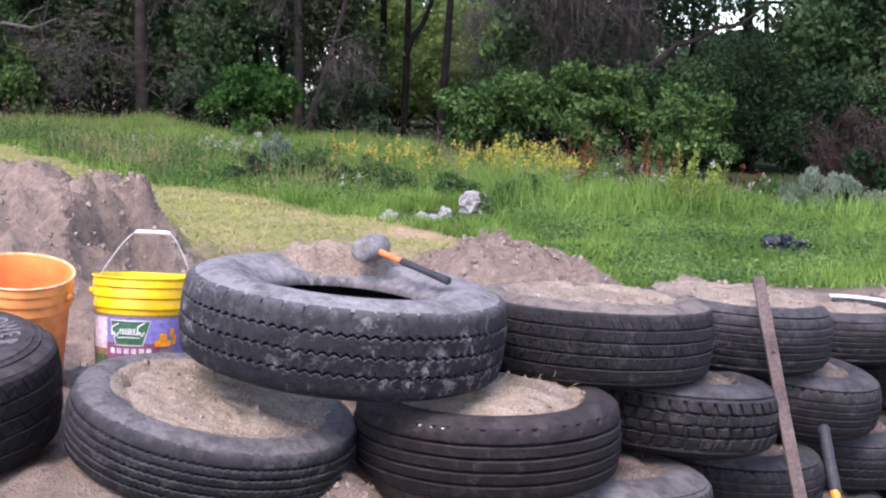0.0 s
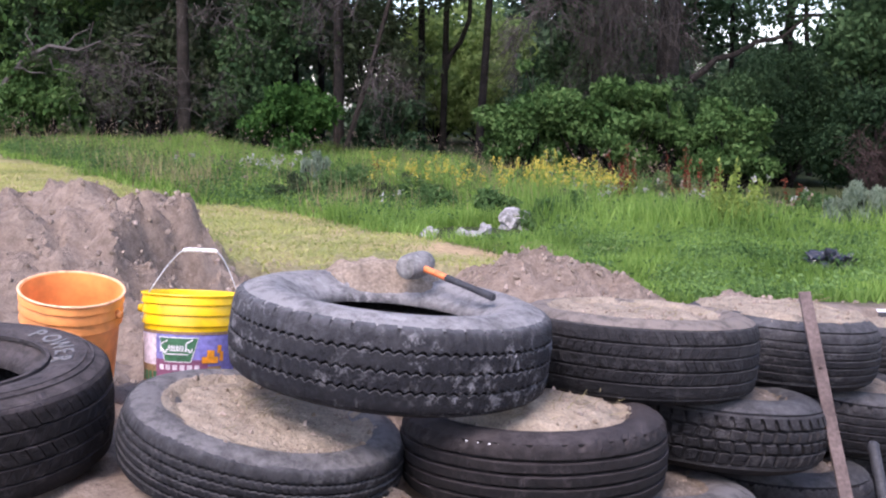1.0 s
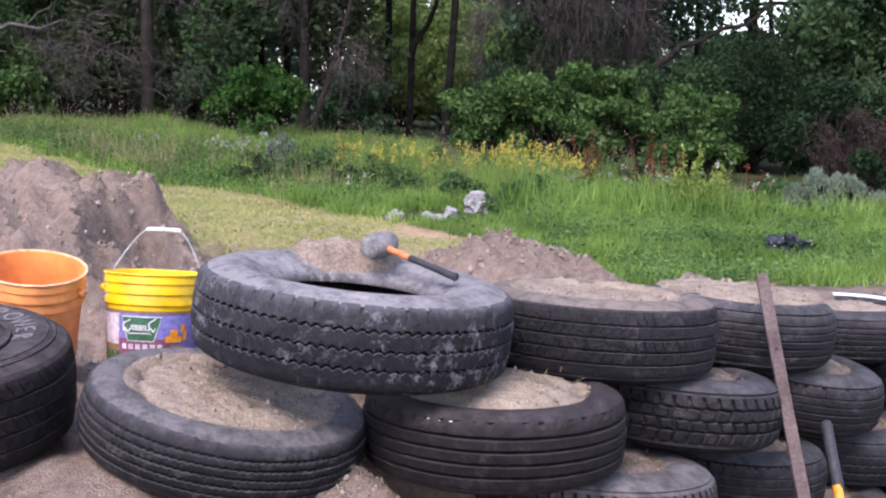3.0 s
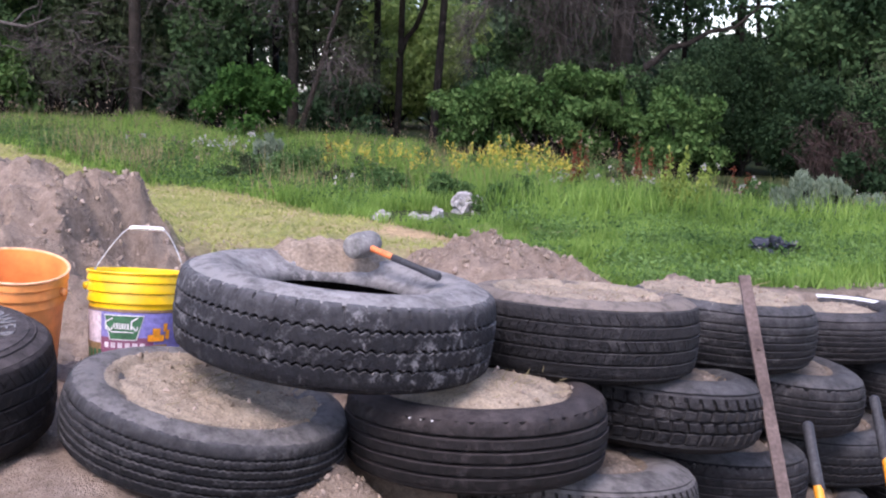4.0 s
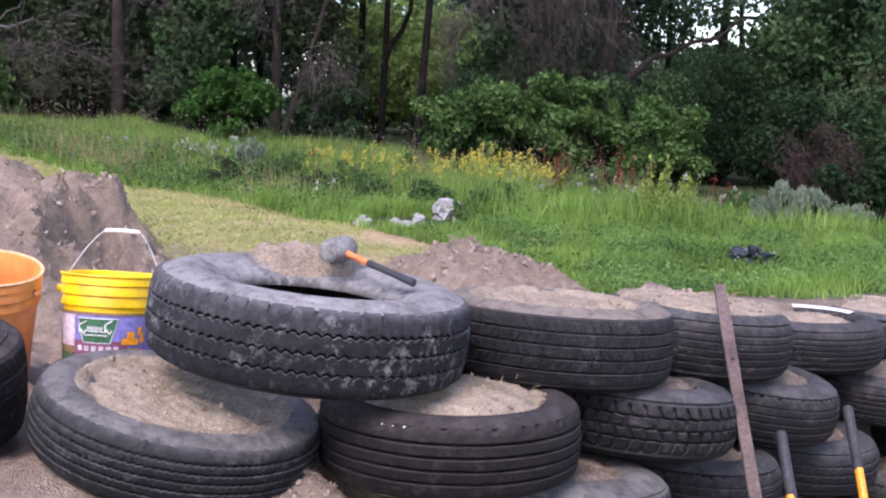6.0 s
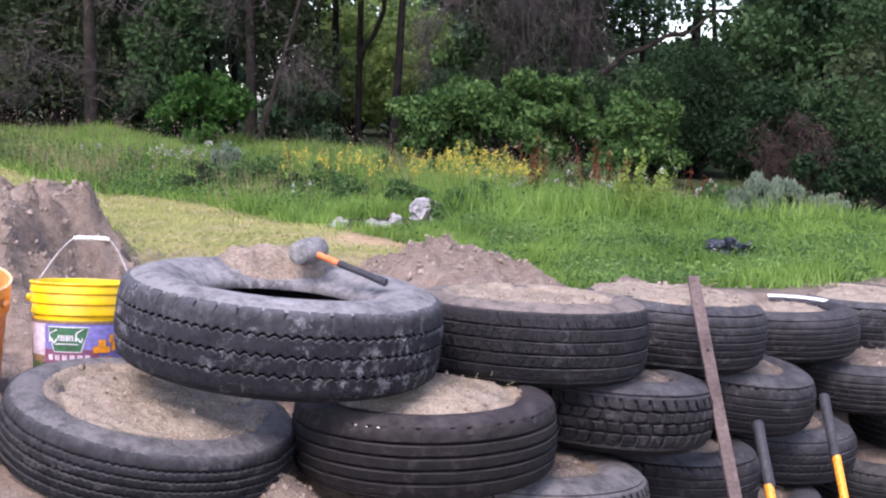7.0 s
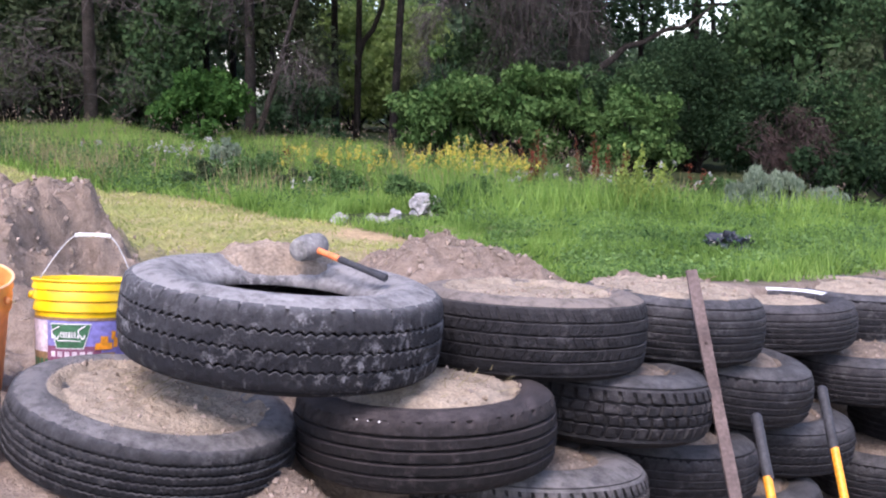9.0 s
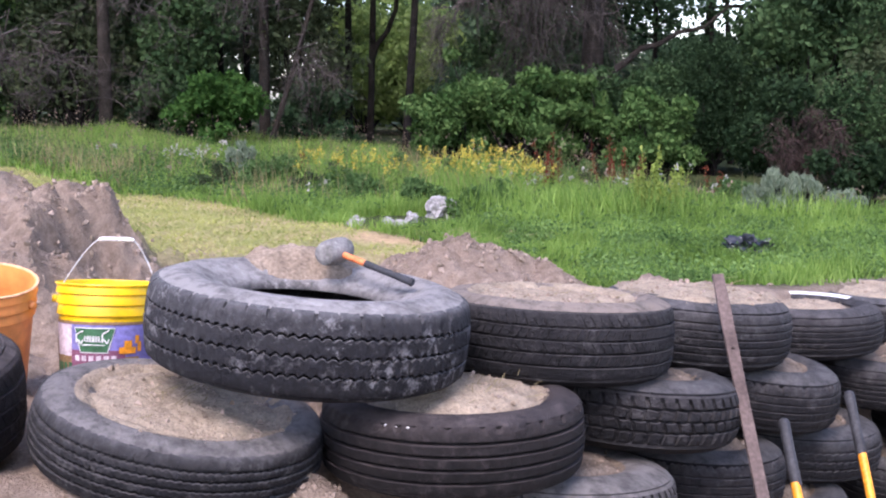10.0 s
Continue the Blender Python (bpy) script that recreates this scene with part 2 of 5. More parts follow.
def quads_mesh(name, verts, material, n=4, parent=None, label=""):
    """Many loose faces of n corners each, out of one array (count * n, 3)."""
    verts = np.asarray(verts, dtype=np.float32).reshape(-1, 3)
    count = len(verts) // n
    me = bpy.data.meshes.new(name)
    me.vertices.add(len(verts))
    me.vertices.foreach_set("co", verts.ravel())
    me.loops.add(len(verts))
    me.loops.foreach_set("vertex_index", np.arange(len(verts), dtype=np.int32))
    me.polygons.add(count)
    me.polygons.foreach_set("loop_start", np.arange(0, len(verts), n, dtype=np.int32))
    me.polygons.foreach_set("loop_total", np.full(count, n, dtype=np.int32))
    me.materials.append(material)
    me.update(calc_edges=True)
    ob = new(name, me)
    if parent is not None:
        ob.parent = parent
    if label:
        tagged(ob, label)
    return ob


def lathe(profile, n=64, closed=False):
    """Verts and faces of a profile of (r, z) turned round z."""
    verts, faces = [], []
    k = len(profile)
    for i in range(n):
        a = 2 * math.pi * i / n
        for r, z in profile:
            verts.append((r * math.cos(a), r * math.sin(a), z))
    for i in range(n):
        j = (i + 1) % n
        for p in range(k if closed else k - 1):
            q = (p + 1) % k
            faces.append((i * k + p, j * k + p, j * k + q, i * k + q))
    return verts, faces


def tube(points, radii, sides=8):
    """Verts and faces of a round tube along points, closed at both ends."""
    verts, faces = [], []
    pts = [Vector(p) for p in points]
    for i, p in enumerate(pts):
        d = (pts[min(i + 1, len(pts) - 1)] - pts[max(i - 1, 0)]).normalized()
        side = d.orthogonal().normalized() if i == 0 else (side - d * side.dot(d)).normalized()
        up = d.cross(side)
        for s in range(sides):
            a = 2 * math.pi * s / sides
            verts.append(p + (side * math.cos(a) + up * math.sin(a)) * radii[i])
    for i in range(len(pts) - 1):
        for s in range(sides):
            t = (s + 1) % sides
            faces.append((i * sides + s, i * sides + t, (i + 1) * sides + t, (i + 1) * sides + s))
    faces.append(tuple(reversed(range(sides))))
    faces.append(tuple(range((len(pts) - 1) * sides, len(pts) * sides)))
    return verts, faces


def merge(*pieces):
    verts, faces = [], []
    for v, f in pieces:
        o = len(verts)
        verts += list(v)
        faces += [tuple(i + o for i in q) for q in f]
    return verts, faces


# ---- ground ----
WALL = [(-3.5, 2.3), (-1.24, 2.45), (-0.5, 2.5), (0.14, 2.62), (0.5, 2.95), (1.0, 3.36), (1.54, 3.82), (2.1, 4.3), (2.75, 5.0), (4.2, 6.6), (9.0, 12.0)]


def wall_side(x, y):
    """Metres behind (+) or before (-) the line of the wall."""
    if x <= WALL[0][0]:
        return y - WALL[0][1]
    for (x0, y0), (x1, y1) in zip(WALL, WALL[1:]):
        if x <= x1:
            s = (x - x0) / (x1 - x0)
            return (y - (y0 + (y1 - y0) * s)) * (x1 - x0) / math.hypot(x1 - x0, y1 - y0)
    return (y - WALL[-1][1]) * 0.66 - (x - WALL[-1][0]) * 0.74


def smooth(a, b, v):
    t = min(1.0, max(0.0, (v - a) / (b - a)))
    return t * t * (3 - 2 * t)


def fbm(x, y, s, o=4):
    return noise.fractal(Vector((x * s, y * s, 3.1)), 1.0, 2.0, o)


def mound(x, y, cx, cy, rx, ry, h, p=1.0):
    d = math.hypot((x - cx) / rx, (y - cy) / ry)
    return h * max(0.0, 1 - d) ** p if d < 1 else 0.0


def meadow(x, y):
    return 0.53 - 0.035 * max(-9.0, min(9.0, x)) - 0.04 * max(0.0, min(6.0, x - 3)) + 0.03 * max(0.0, min(7.0, -x)) * smooth(8.0, 15.0, y) + 0.03 * fbm(x, y, 0.35, 3) * smooth(40.0, 20.0, math.hypot(x, y))


def ground_z(x, y):
    """Height of the ground: a pit before the wall, backfill behind it, heaps of dug earth, then the meadow."""
    w = wall_side(x, y)
    back = meadow(x, y)
    sandy = smooth(7.0, 5.0, y + 1.1 * min(x, 0) + 2.0 * max(x, 0))
    # backfill held by the wall
    crest = 0.62 + 0.20 * smooth(0.1, 0.5, x) + 0.05 * smooth(0.6, 1.0, x) - 0.135 * max(0.0, x - 0.4)
    crest = max(crest, back)
    fill = smooth(1.3, 0.15, w)
    z = back + (crest - back) * fill
    front = 0.65 - 0.69 * smooth(-0.85, 0.9, x) - 0.12 * smooth(0.9, 2.4, x) - 0.12 * smooth(-0.5, -1.5, w)
    k = smooth(-0.08, 0.16, w)
    z = front + (z - front) * k
    near = smooth(9.0, 6.0, y)
    if near > 0:
        rough = smooth(0.0, 0.4, sandy) * near * smooth(0.6, 1.4, y) * smooth(-4.0, -3.0, x) * (0.4 + 0.6 * k)
        # left heap with its steep broken side
        lump = mound(x, y, -2.0, 5.1, 1.25, 1.3, 1.0, 0.6)
        cut = smooth(-1.25, -1.54, x - 0.20 * fbm(x, y, 3.0, 5))
        z += 0.62 * min(lump, 0.72) * cut * (0.92 + 0.30 * fbm(x, y, 2.3, 6)) + 0.05 * lump * fbm(x, y, 6.0, 5) + 0.10 * mound(x, y, -1.2, 4.7, 0.9, 0.9, 1.0, 1.2)
        z += mound(x, y, -1.0, 4.25, 0.45, 0.4, 0.16, 1.0)
        # middle heap and the one behind the top tyre
        z += mound(x + 0.08 * fbm(x, y, 3, 3), y, 0.33, 4.85, 0.74, 0.75, 0.37, 1.0) * (1 - 0.25 * mound(x, y, 0.33, 4.85, 0.3, 0.3, 1.0, 1.0))
        z += mound(x, y, -0.17, 2.36, 0.34, 0.30, 0.22, 1.0)
        z += mound(x, y, -0.42, 3.55, 0.60, 0.45, 0.36, 1.1)
        z += rough * (0.06 * fbm(x, y, 2.3, 4) + 0.05 * fbm(x + 9, y, 8.0, 4) + 0.022 * fbm(x, y + 7, 22.0, 3))
        z += 0.012 * fbm(x, y + 4, 5.0, 3) * (1 - k) * smooth(0.6, 1.4, y)
    return z


def axis(stops):
    out = []
    for a, b, step in stops:
        n = max(1, round((b - a) / step))
        out += [a + (b - a) * i / n for i in range(n)]
    return out + [stops[-1][1]]


def build_ground():
    xs = axis([(-400, -60, 60), (-60, -12, 6), (-12, -3.2, 0.4), (-3.2, 2.6, 0.03), (2.6, 5.5, 0.12), (5.5, 12, 0.5), (12, 60, 6), (60, 400, 60)])
    ys = axis([(-400, -40, 60), (-40, -6, 5), (-6, 1.2, 0.4), (1.2, 5.9, 0.03), (5.9, 9, 0.12), (9, 20, 0.4), (20, 60, 5), (60, 900, 80)])
    verts = [(x, y, ground_z(x, y)) for y in ys for x in xs]
    nx = len(xs)
    faces = [(j * nx + i, j * nx + i + 1, (j + 1) * nx + i + 1, (j + 1) * nx + i) for j in range(len(ys) - 1) for i in range(nx - 1)]
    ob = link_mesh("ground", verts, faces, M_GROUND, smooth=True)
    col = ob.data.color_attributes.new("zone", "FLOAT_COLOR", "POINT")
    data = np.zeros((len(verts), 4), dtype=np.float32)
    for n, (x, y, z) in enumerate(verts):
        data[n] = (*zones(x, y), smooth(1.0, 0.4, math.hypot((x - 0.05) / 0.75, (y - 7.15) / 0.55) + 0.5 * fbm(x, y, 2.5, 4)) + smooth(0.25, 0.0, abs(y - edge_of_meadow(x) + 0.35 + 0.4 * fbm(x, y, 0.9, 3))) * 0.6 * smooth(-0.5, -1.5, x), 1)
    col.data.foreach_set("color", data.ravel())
    tagged(ob, "bare tan sand giving way to mown lawn and meadow", "ground", kind="structure")


def edge_of_meadow(x):
    return 7.4 - 1.05 * x if x < 0 else 7.4 - 2.3 * x


def zones(x, y):
    """How far the place is lawn, and how far it is meadow."""
    wob = 0.5 * fbm(x, y, 0.9, 3)
    w = wall_side(x, y)
    lawn = smooth(5.3, 6.3, y + wob + 0.25 * x) * smooth(1.0, 0.4, x)
    green = smooth(-0.35, 0.35, y - edge_of_meadow(x) + wob) * smooth(0.55 - 0.43 * smooth(0.9, 1.6, x), 0.95 - 0.6 * smooth(0.9, 1.6, x), w + 0.3 * wob * smooth(1.8, 1.0, x))
    if y < 1.0:
        lawn = green = 0.0
    return lawn, green


build_ground()


# ---- tyres ----
def tyre_profile(R, W, rim, dome=False):
    """Outer line of the sidewall from the sunken bead over the ridge to the shoulder, as (r, z) for the upper side; a dome bulges round."""
    h, w = W / 2, R - rim
    if dome:
        line = ((0, 0.72), (0.02, 0.80), (0.08, 0.86), (0.20, 0.95), (0.32, 1.0), (0.42, 1.0), (0.45, 0.985), (0.56, 0.965), (0.66, 0.92), (0.69, 0.895), (0.78, 0.84), (0.87, 0.75))
        return [(rim + w * f, h * z) for f, z in line] + [(R * 0.965 - 0.008, h * 0.60)]
    return [(rim, h * 0.42), (rim + 0.003, h * 0.52), (rim + 0.012, h * 0.60), (rim + w * 0.14, h * 0.70), (rim + w * 0.17, h * 0.71), (rim + w * 0.20, h * 0.76),
            (rim + w * 0.34, h * 0.90), (rim + w * 0.46, h * 0.975), (rim + w * 0.55, h * 1.0), (rim + w * 0.58, h * 0.985), (rim + w * 0.61, h * 0.99),
            (rim + w * 0.70, h * 0.965), (rim + w * 0.73, h * 0.940), (rim + w * 0.80, h * 0.905), (rim + w * 0.90, h * 0.82), (R * 0.972 - 0.008, h * 0.70)]


def crown(R, h, z, k=0.045):
    return R - k * R * (abs(z) / h) ** 2.2


def rib_mesh(R, h, deep, z_hi, z_lo, style, teeth, amp, skew, n, phase, shoulder, k, nicks):
    """One rib of the tread between two grooves: straight, waved, or cut into blocks."""
    rows = []
    if style == "siped":
        steps = [((b + f) / teeth, up) for b in range(teeth) for f, up in ((0.0, 0), (0.03, 1), (0.48, 1), (0.93, 1), (0.96, 0))]
    elif style == "block":
        steps = []
        for b in range(teeth):
            for f, up in ((0.0, 0), (0.06, 1), (0.40, 1), (0.72, 1), (0.78, 0)):
                steps.append(((b + f) / teeth, up))
    else:
        steps = [(i / n, 1) for i in range(n)]
    for f, up in steps:
        a = 2 * math.pi * (f + (phase / teeth if style in ("block", "siped") else 0.0))
        waved = style not in ("straight", "siped")
        saw = abs(math.sin(math.pi * (f * teeth + phase))) - 0.6 if waved else 0.0
        saw2 = abs(math.sin(math.pi * (f * teeth + phase + 0.37))) - 0.6 if waved else 0.0
        wear = 0.0018 * noise.noise(Vector((math.cos(a) * 22, math.sin(a) * 22, z_lo * 50))) + 0.0025 * noise.noise(Vector((math.cos(a) * 3, math.sin(a) * 3, z_hi * 30 + R)))
        if style == "zigzag" and (f * teeth + phase) % 1.0 < 0.99 * teeth / n:
            wear -= 0.0008
        zh = z_hi + amp * saw * (0.8 if shoulder > 0 else 1.0)
        zl = z_lo + (0 if shoulder < 0 else amp * saw2)
        prof = []
        cuts = [(zh, -deep), (zh, -0.0012), (zh - 0.0014, 0), (zh - 0.011 if shoulder > 0 else (zh + zl) / 2, 0.0), (zl + 0.0014, 0), (zl, -0.0012), (zl, -deep)]
        for z, dr in cuts:
            r = crown(R, h, z, k) + dr + wear
            if not up:
                r = min(r, crown(R, h, z, k) - deep * 0.75)
            prof.append((r, z))
        if shoulder > 0:
            c = crown(R, h, z_hi, k) + wear
            prof[:3] = [(c - 0.018, z_hi + 0.011), (c - 0.008, z_hi + 0.0075), (c - 0.002, z_hi + 0.002)]
            if nicks and (f * nicks) % 1.0 < 1.3 * nicks / n:
                cut = 0.0045 + 0.0055 * noise.noise(Vector((math.floor(f * nicks) * 3.7, R * 9, 0.3)))
                prof[:3] = [(r - max(0.0, cut), z - 0.6 * max(0.0, cut)) for r, z in prof[:3]]
        if shoulder < 0:
            prof[-1] = (R * 0.955 - 0.010, max(-h * 0.86, z_lo - 0.005))
        rows.append([(r * math.cos(a + skew * z), r * math.sin(a + skew * z), z) for r, z in prof])
    c = len(rows[0])
    verts = [v for row in rows for v in row]
    m = len(rows)
    faces = [(i * c + p, ((i + 1) % m) * c + p, ((i + 1) % m) * c + p + 1, i * c + p + 1) for i in range(m) for p in range(c - 1)]
    # outward faces
    faces = [tuple(reversed(q)) for q in faces]
    return verts, faces


def tyre(m, D, W, rim, style, ribs, teeth, material, label, amp=0.004, deep=0.009, skew=0.0, n=240, sidewall=None, cover=0.74, k=0.045, nicks=0, dome=False):
    """A tyre lying on its side: two sidewalls with beads, liner, tread base and its ribs."""
    R, h = D / 2, W / 2
    t = thing("tyre", m, label, "tyre", "stacked tyres of the wall")
    side = tyre_profile(R, W, rim, dome)
    sm = sidewall or material
    for sign, nm in ((1, "sidewall"), (-1, "sidewall")):
        v, f = lathe([(r, z * sign) for r, z in side], 120)
        if sign > 0:
            f = [tuple(reversed(q)) for q in f]
        link_mesh(nm, v, f, sm if sign > 0 else material, t, "", True)
    inner = [(rim, h * 0.42), (rim + 0.012, h * 0.46), (rim + (R - rim) * 0.4, h * 0.84), (R * 0.86, h * 0.80), (R * 0.915, h * 0.5), (R * 0.925, 0.0)]
    inner = inner + [(r, -z) for r, z in reversed(inner[:-1])]
    v, f = lathe(inner, 96)
    link_mesh("inner_liner", v, f, M_LINER, t, "black inner lining", True)
    base = [side[-1], (crown(R, h, h * 0.5, k) - deep, h * 0.5), (R - deep, 0), (crown(R, h, h * 0.5, k) - deep, -h * 0.5), (side[-1][0], -side[-1][1])]
    v, f = lathe(base, 120)
    tread = link_mesh("tread", v, [tuple(reversed(q)) for q in f], material, t, "", True)
    top, gap = h * cover, {"straight": 0.0085 if deep > 0.012 else 0.0042, "siped": 0.0060, "block": 0.0085}.get(style, 0.0072)
    wide = 2 * top / ribs
    for i in range(ribs):
        z1 = top - wide * i - (gap / 2 if i else 0)
        z0 = top - wide * (i + 1) + (gap / 2 if i < ribs - 1 else 0)
        shoulder = 1 if i == 0 else (-1 if i == ribs - 1 else 0)
        st = style
        if style == "siped":
            st = "straight" if shoulder < 0 else "siped"
        if style == "notched":
            st = "block" if shoulder else "straight"
        v, f = rib_mesh(R, h, deep, z1, z0, st, teeth, amp, skew * (1 if i % 2 else -1), n, 0.37 * i, shoulder, k, nicks)
        link_mesh("tread_rib", v, f, material, tread, "", st not in ("block", "siped"))
    return t


def fill(m, D, W, rim, spread, level, heap, seed, label, ragged=0.12, lean=0.0, toward=90.0, crumbs=160, dome=False, material=None):
    """Sand rammed into a tyre up to a level, strewn over the sidewall with a ragged edge, and loose crumbs on it."""
    R, h = D / 2, W / 2
    side = tyre_profile(R, W, rim, dome)
    nr, na = 34, 130
    turn = m.to_euler().z
    rng = np.random.default_rng(int(seed * 10))

    def surface(j, a):
        wob = noise.fractal(Vector((math.cos(a) * 1.3, math.sin(a) * 1.3, seed)), 0.9, 2, 6) + 0.5 * noise.noise(Vector((math.cos(a) * 9, math.sin(a) * 9, seed)))
        edge = rim + (R - rim) * spread * (1 + ragged * wob) + lean * math.cos(a + turn - radians(toward))
        q = j / nr
        r = min(edge, R * 0.955) * q
        zs = h * 0.40
        for (r0, z0), (r1, z1) in zip(side, side[1:]):
            if r0 <= r <= r1:
                zs = z0 + (z1 - z0) * (r - r0) / max(1e-6, r1 - r0)
        thin = 1 - smooth(0.86, 1.0, q)
        z = max(zs + 0.006 * thin - 0.003 * smooth(0.93, 1.0, q), h * level * (1 - 0.30 * smooth(0.72, 1.0, q)))
        z += heap * (1 - smooth(0.15, 0.90, q))
        z += (0.011 * noise.fractal(Vector((r * 9 * math.cos(a), r * 9 * math.sin(a), seed + 5)), 1, 2, 5) + 0.005 * noise.noise(Vector((r * 45 * math.cos(a), r * 45 * math.sin(a), seed)))) * thin
        return r * math.cos(a), r * math.sin(a), z

    verts, faces = [(0, 0, h * level + heap)], []
    for j in range(1, nr + 1):
        verts += [surface(j, 2 * math.pi * i / na) for i in range(na)]
    for i in range(na):
        faces.append((0, 1 + i, 1 + (i + 1) % na))
    for j in range(nr - 1):
        for i in range(na):
            k = (i + 1) % na
            faces.append((1 + j * na + i, 1 + (j + 1) * na + i, 1 + (j + 1) * na + k, 1 + j * na + k))
    ob = link_mesh("sand_fill", verts, faces, material or M_SAND, None, "", True)
    ob.matrix_basis = m
    tagged(ob, label, "sand", "sand rammed into tyres")
    cv, cf = [], []
    for i in range(crumbs):
        x, y, z = surface(nr * math.sqrt(rng.uniform(0.05, 1.06)), rng.uniform(0, 2 * math.pi))
        r = 0.0022 + 0.0016 * min(5.0, rng.pareto(1.9))
        o = len(cv)
        pts = [(1, 0, 0), (-0.5, 0.87, 0), (-0.5, -0.87, 0), (0.1, 0.1, 1.0), (0, 0, -0.8)]
        sc = rng.uniform(0.6, 1.2, 3)
        t0 = rng.uniform(0, 6.3)
        for px, py, pz in pts:
            cv.append((x + r * sc[0] * (px * math.cos(t0) - py * math.sin(t0)), y + r * sc[1] * (px * math.sin(t0) + py * math.cos(t0)), z + 0.2 * r + r * sc[2] * pz))
        cf += [(o + p, o + q, o + w) for p, q, w in ((0, 1, 3), (1, 2, 3), (2, 0, 3), (1, 0, 4), (2, 1, 4), (0, 2, 4))]
    tagged(link_mesh("crumb_layer", cv, cf, M_CLOD, ob), kind="stuff")
    return ob


def lying(x, y, z, right=0.0, back=0.0, turn=0.0):
    """Pose of a thing lying flat, lowered by degrees to its right, and by degrees at its far side."""
    return pose(x, y, z, -back, right, 0) @ pose(0, 0, 0, 0, 0, turn)


A_POSE = (-0.203, 2.589, 0.941, 6.9, 1.8)
P = lying(*A_POSE, 20)
tyre(P, 0.800, 0.228, 0.205, "zigzag", 4, 100, M_RUBT, "empty dusty tyre with waved ribs, tilted on two others", 0.0085, 0.014, n=700, sidewall=M_RUBW, cover=0.76, nicks=48)
P = lying(-0.508, 2.460, 0.708, 12.9, -0.7, 80)
tyre(P, 0.686, 0.172, 0.19, "zigzag", 6, 116, M_RUB[1], "grey dusty tyre full of sand, tilted on the sandy slope", 0.0042, 0.008, n=580, sidewall=M_RUB[0])
fill(P, 0.686, 0.172, 0.19, 0.50, 0.86, 0.006, 1.0, "pale sand packed level in a tilted tyre", 0.07, crumbs=420)
P = lying(0.148, 2.560, 0.667, 1.2, 4.0, 50)
tyre(P, 0.664, 0.197, 0.19, "straight", 5, 60, M_RUB[3], "dark tyre with straight ribs, full of sand, under the empty one", deep=0.014, sidewall=M_RUB[3], cover=0.76, n=312, nicks=52)
fill(P, 0.664, 0.197, 0.19, 0.40, 0.98, 0.030, 2.0, "pale sand heaped in the tyre under the empty one", 0.10, 0.02, 75, 420)
P = lying(0.463, 2.948, 0.825, 3.4, 5.0, 10)
tyre(P, 0.680, 0.222, 0.200, "siped", 5, 84, M_RUB[2], "black tyre with shallow ribs, full of sand, top course", 0.002, 0.006, 1.5, sidewall=M_RUB[4], cover=0.76)
fill(P, 0.680, 0.222, 0.200, 0.34, 0.86, 0.004, 3.0, "dry sand just below the rim of a tyre", 0.16, 0.055, 95, 360)
P = lying(0.985, 3.361, 0.740, 4.8, 3.4, 30)
tyre(P, 0.630, 0.220, 0.19, "straight", 6, 60, M_RUB[1], "worn dark finely ribbed tyre full of sand, top course", 0.002, 0.004, n=200, k=0.085, cover=0.64, dome=True)
fill(P, 0.630, 0.220, 0.19, 0.66, 0.98, 0.008, 4.0, "loose sand spilling over a top course tyre", 0.06, crumbs=420, dome=True)
P = lying(1.528, 3.832, 0.624, 0.5, 3.0, 70)
tyre(P, 0.600, 0.182, 0.19, "straight", 6, 60, M_RUB[2], "black ribbed tyre with a white side band of paint", 0.002, 0.006, n=160, k=0.085, cover=0.64, dome=True)
fill(P, 0.600, 0.182, 0.19, 0.04, 0.86, 0.004, 5.0, "loose sand in the tyre with a white band", 0.10, dome=True)
P = lying(2.082, 4.34, 0.556, 2.0, 1.0, 10)
tyre(P, 0.68, 0.20, 0.20, "straight", 5, 60, M_RUB[1], "dusty grey tyre full of sand at the far end", n=160, k=0.06, nicks=60)
fill(P, 0.68, 0.20, 0.20, 0.55, 0.92, 0.012, 6.0, "sand with a pale rim in a far tyre")
P = lying(2.75, 4.999, 0.461, 1.0, 1.0, 40)
tyre(P, 0.70, 0.20, 0.20, "straight", 5, 60, M_RUB[1], "dusty grey tyre full of sand, last of the top course", n=160, k=0.06)
fill(P, 0.70, 0.20, 0.20, 0.5, 0.92, 0.012, 7.0, "sand level with the rim of the last tyre")

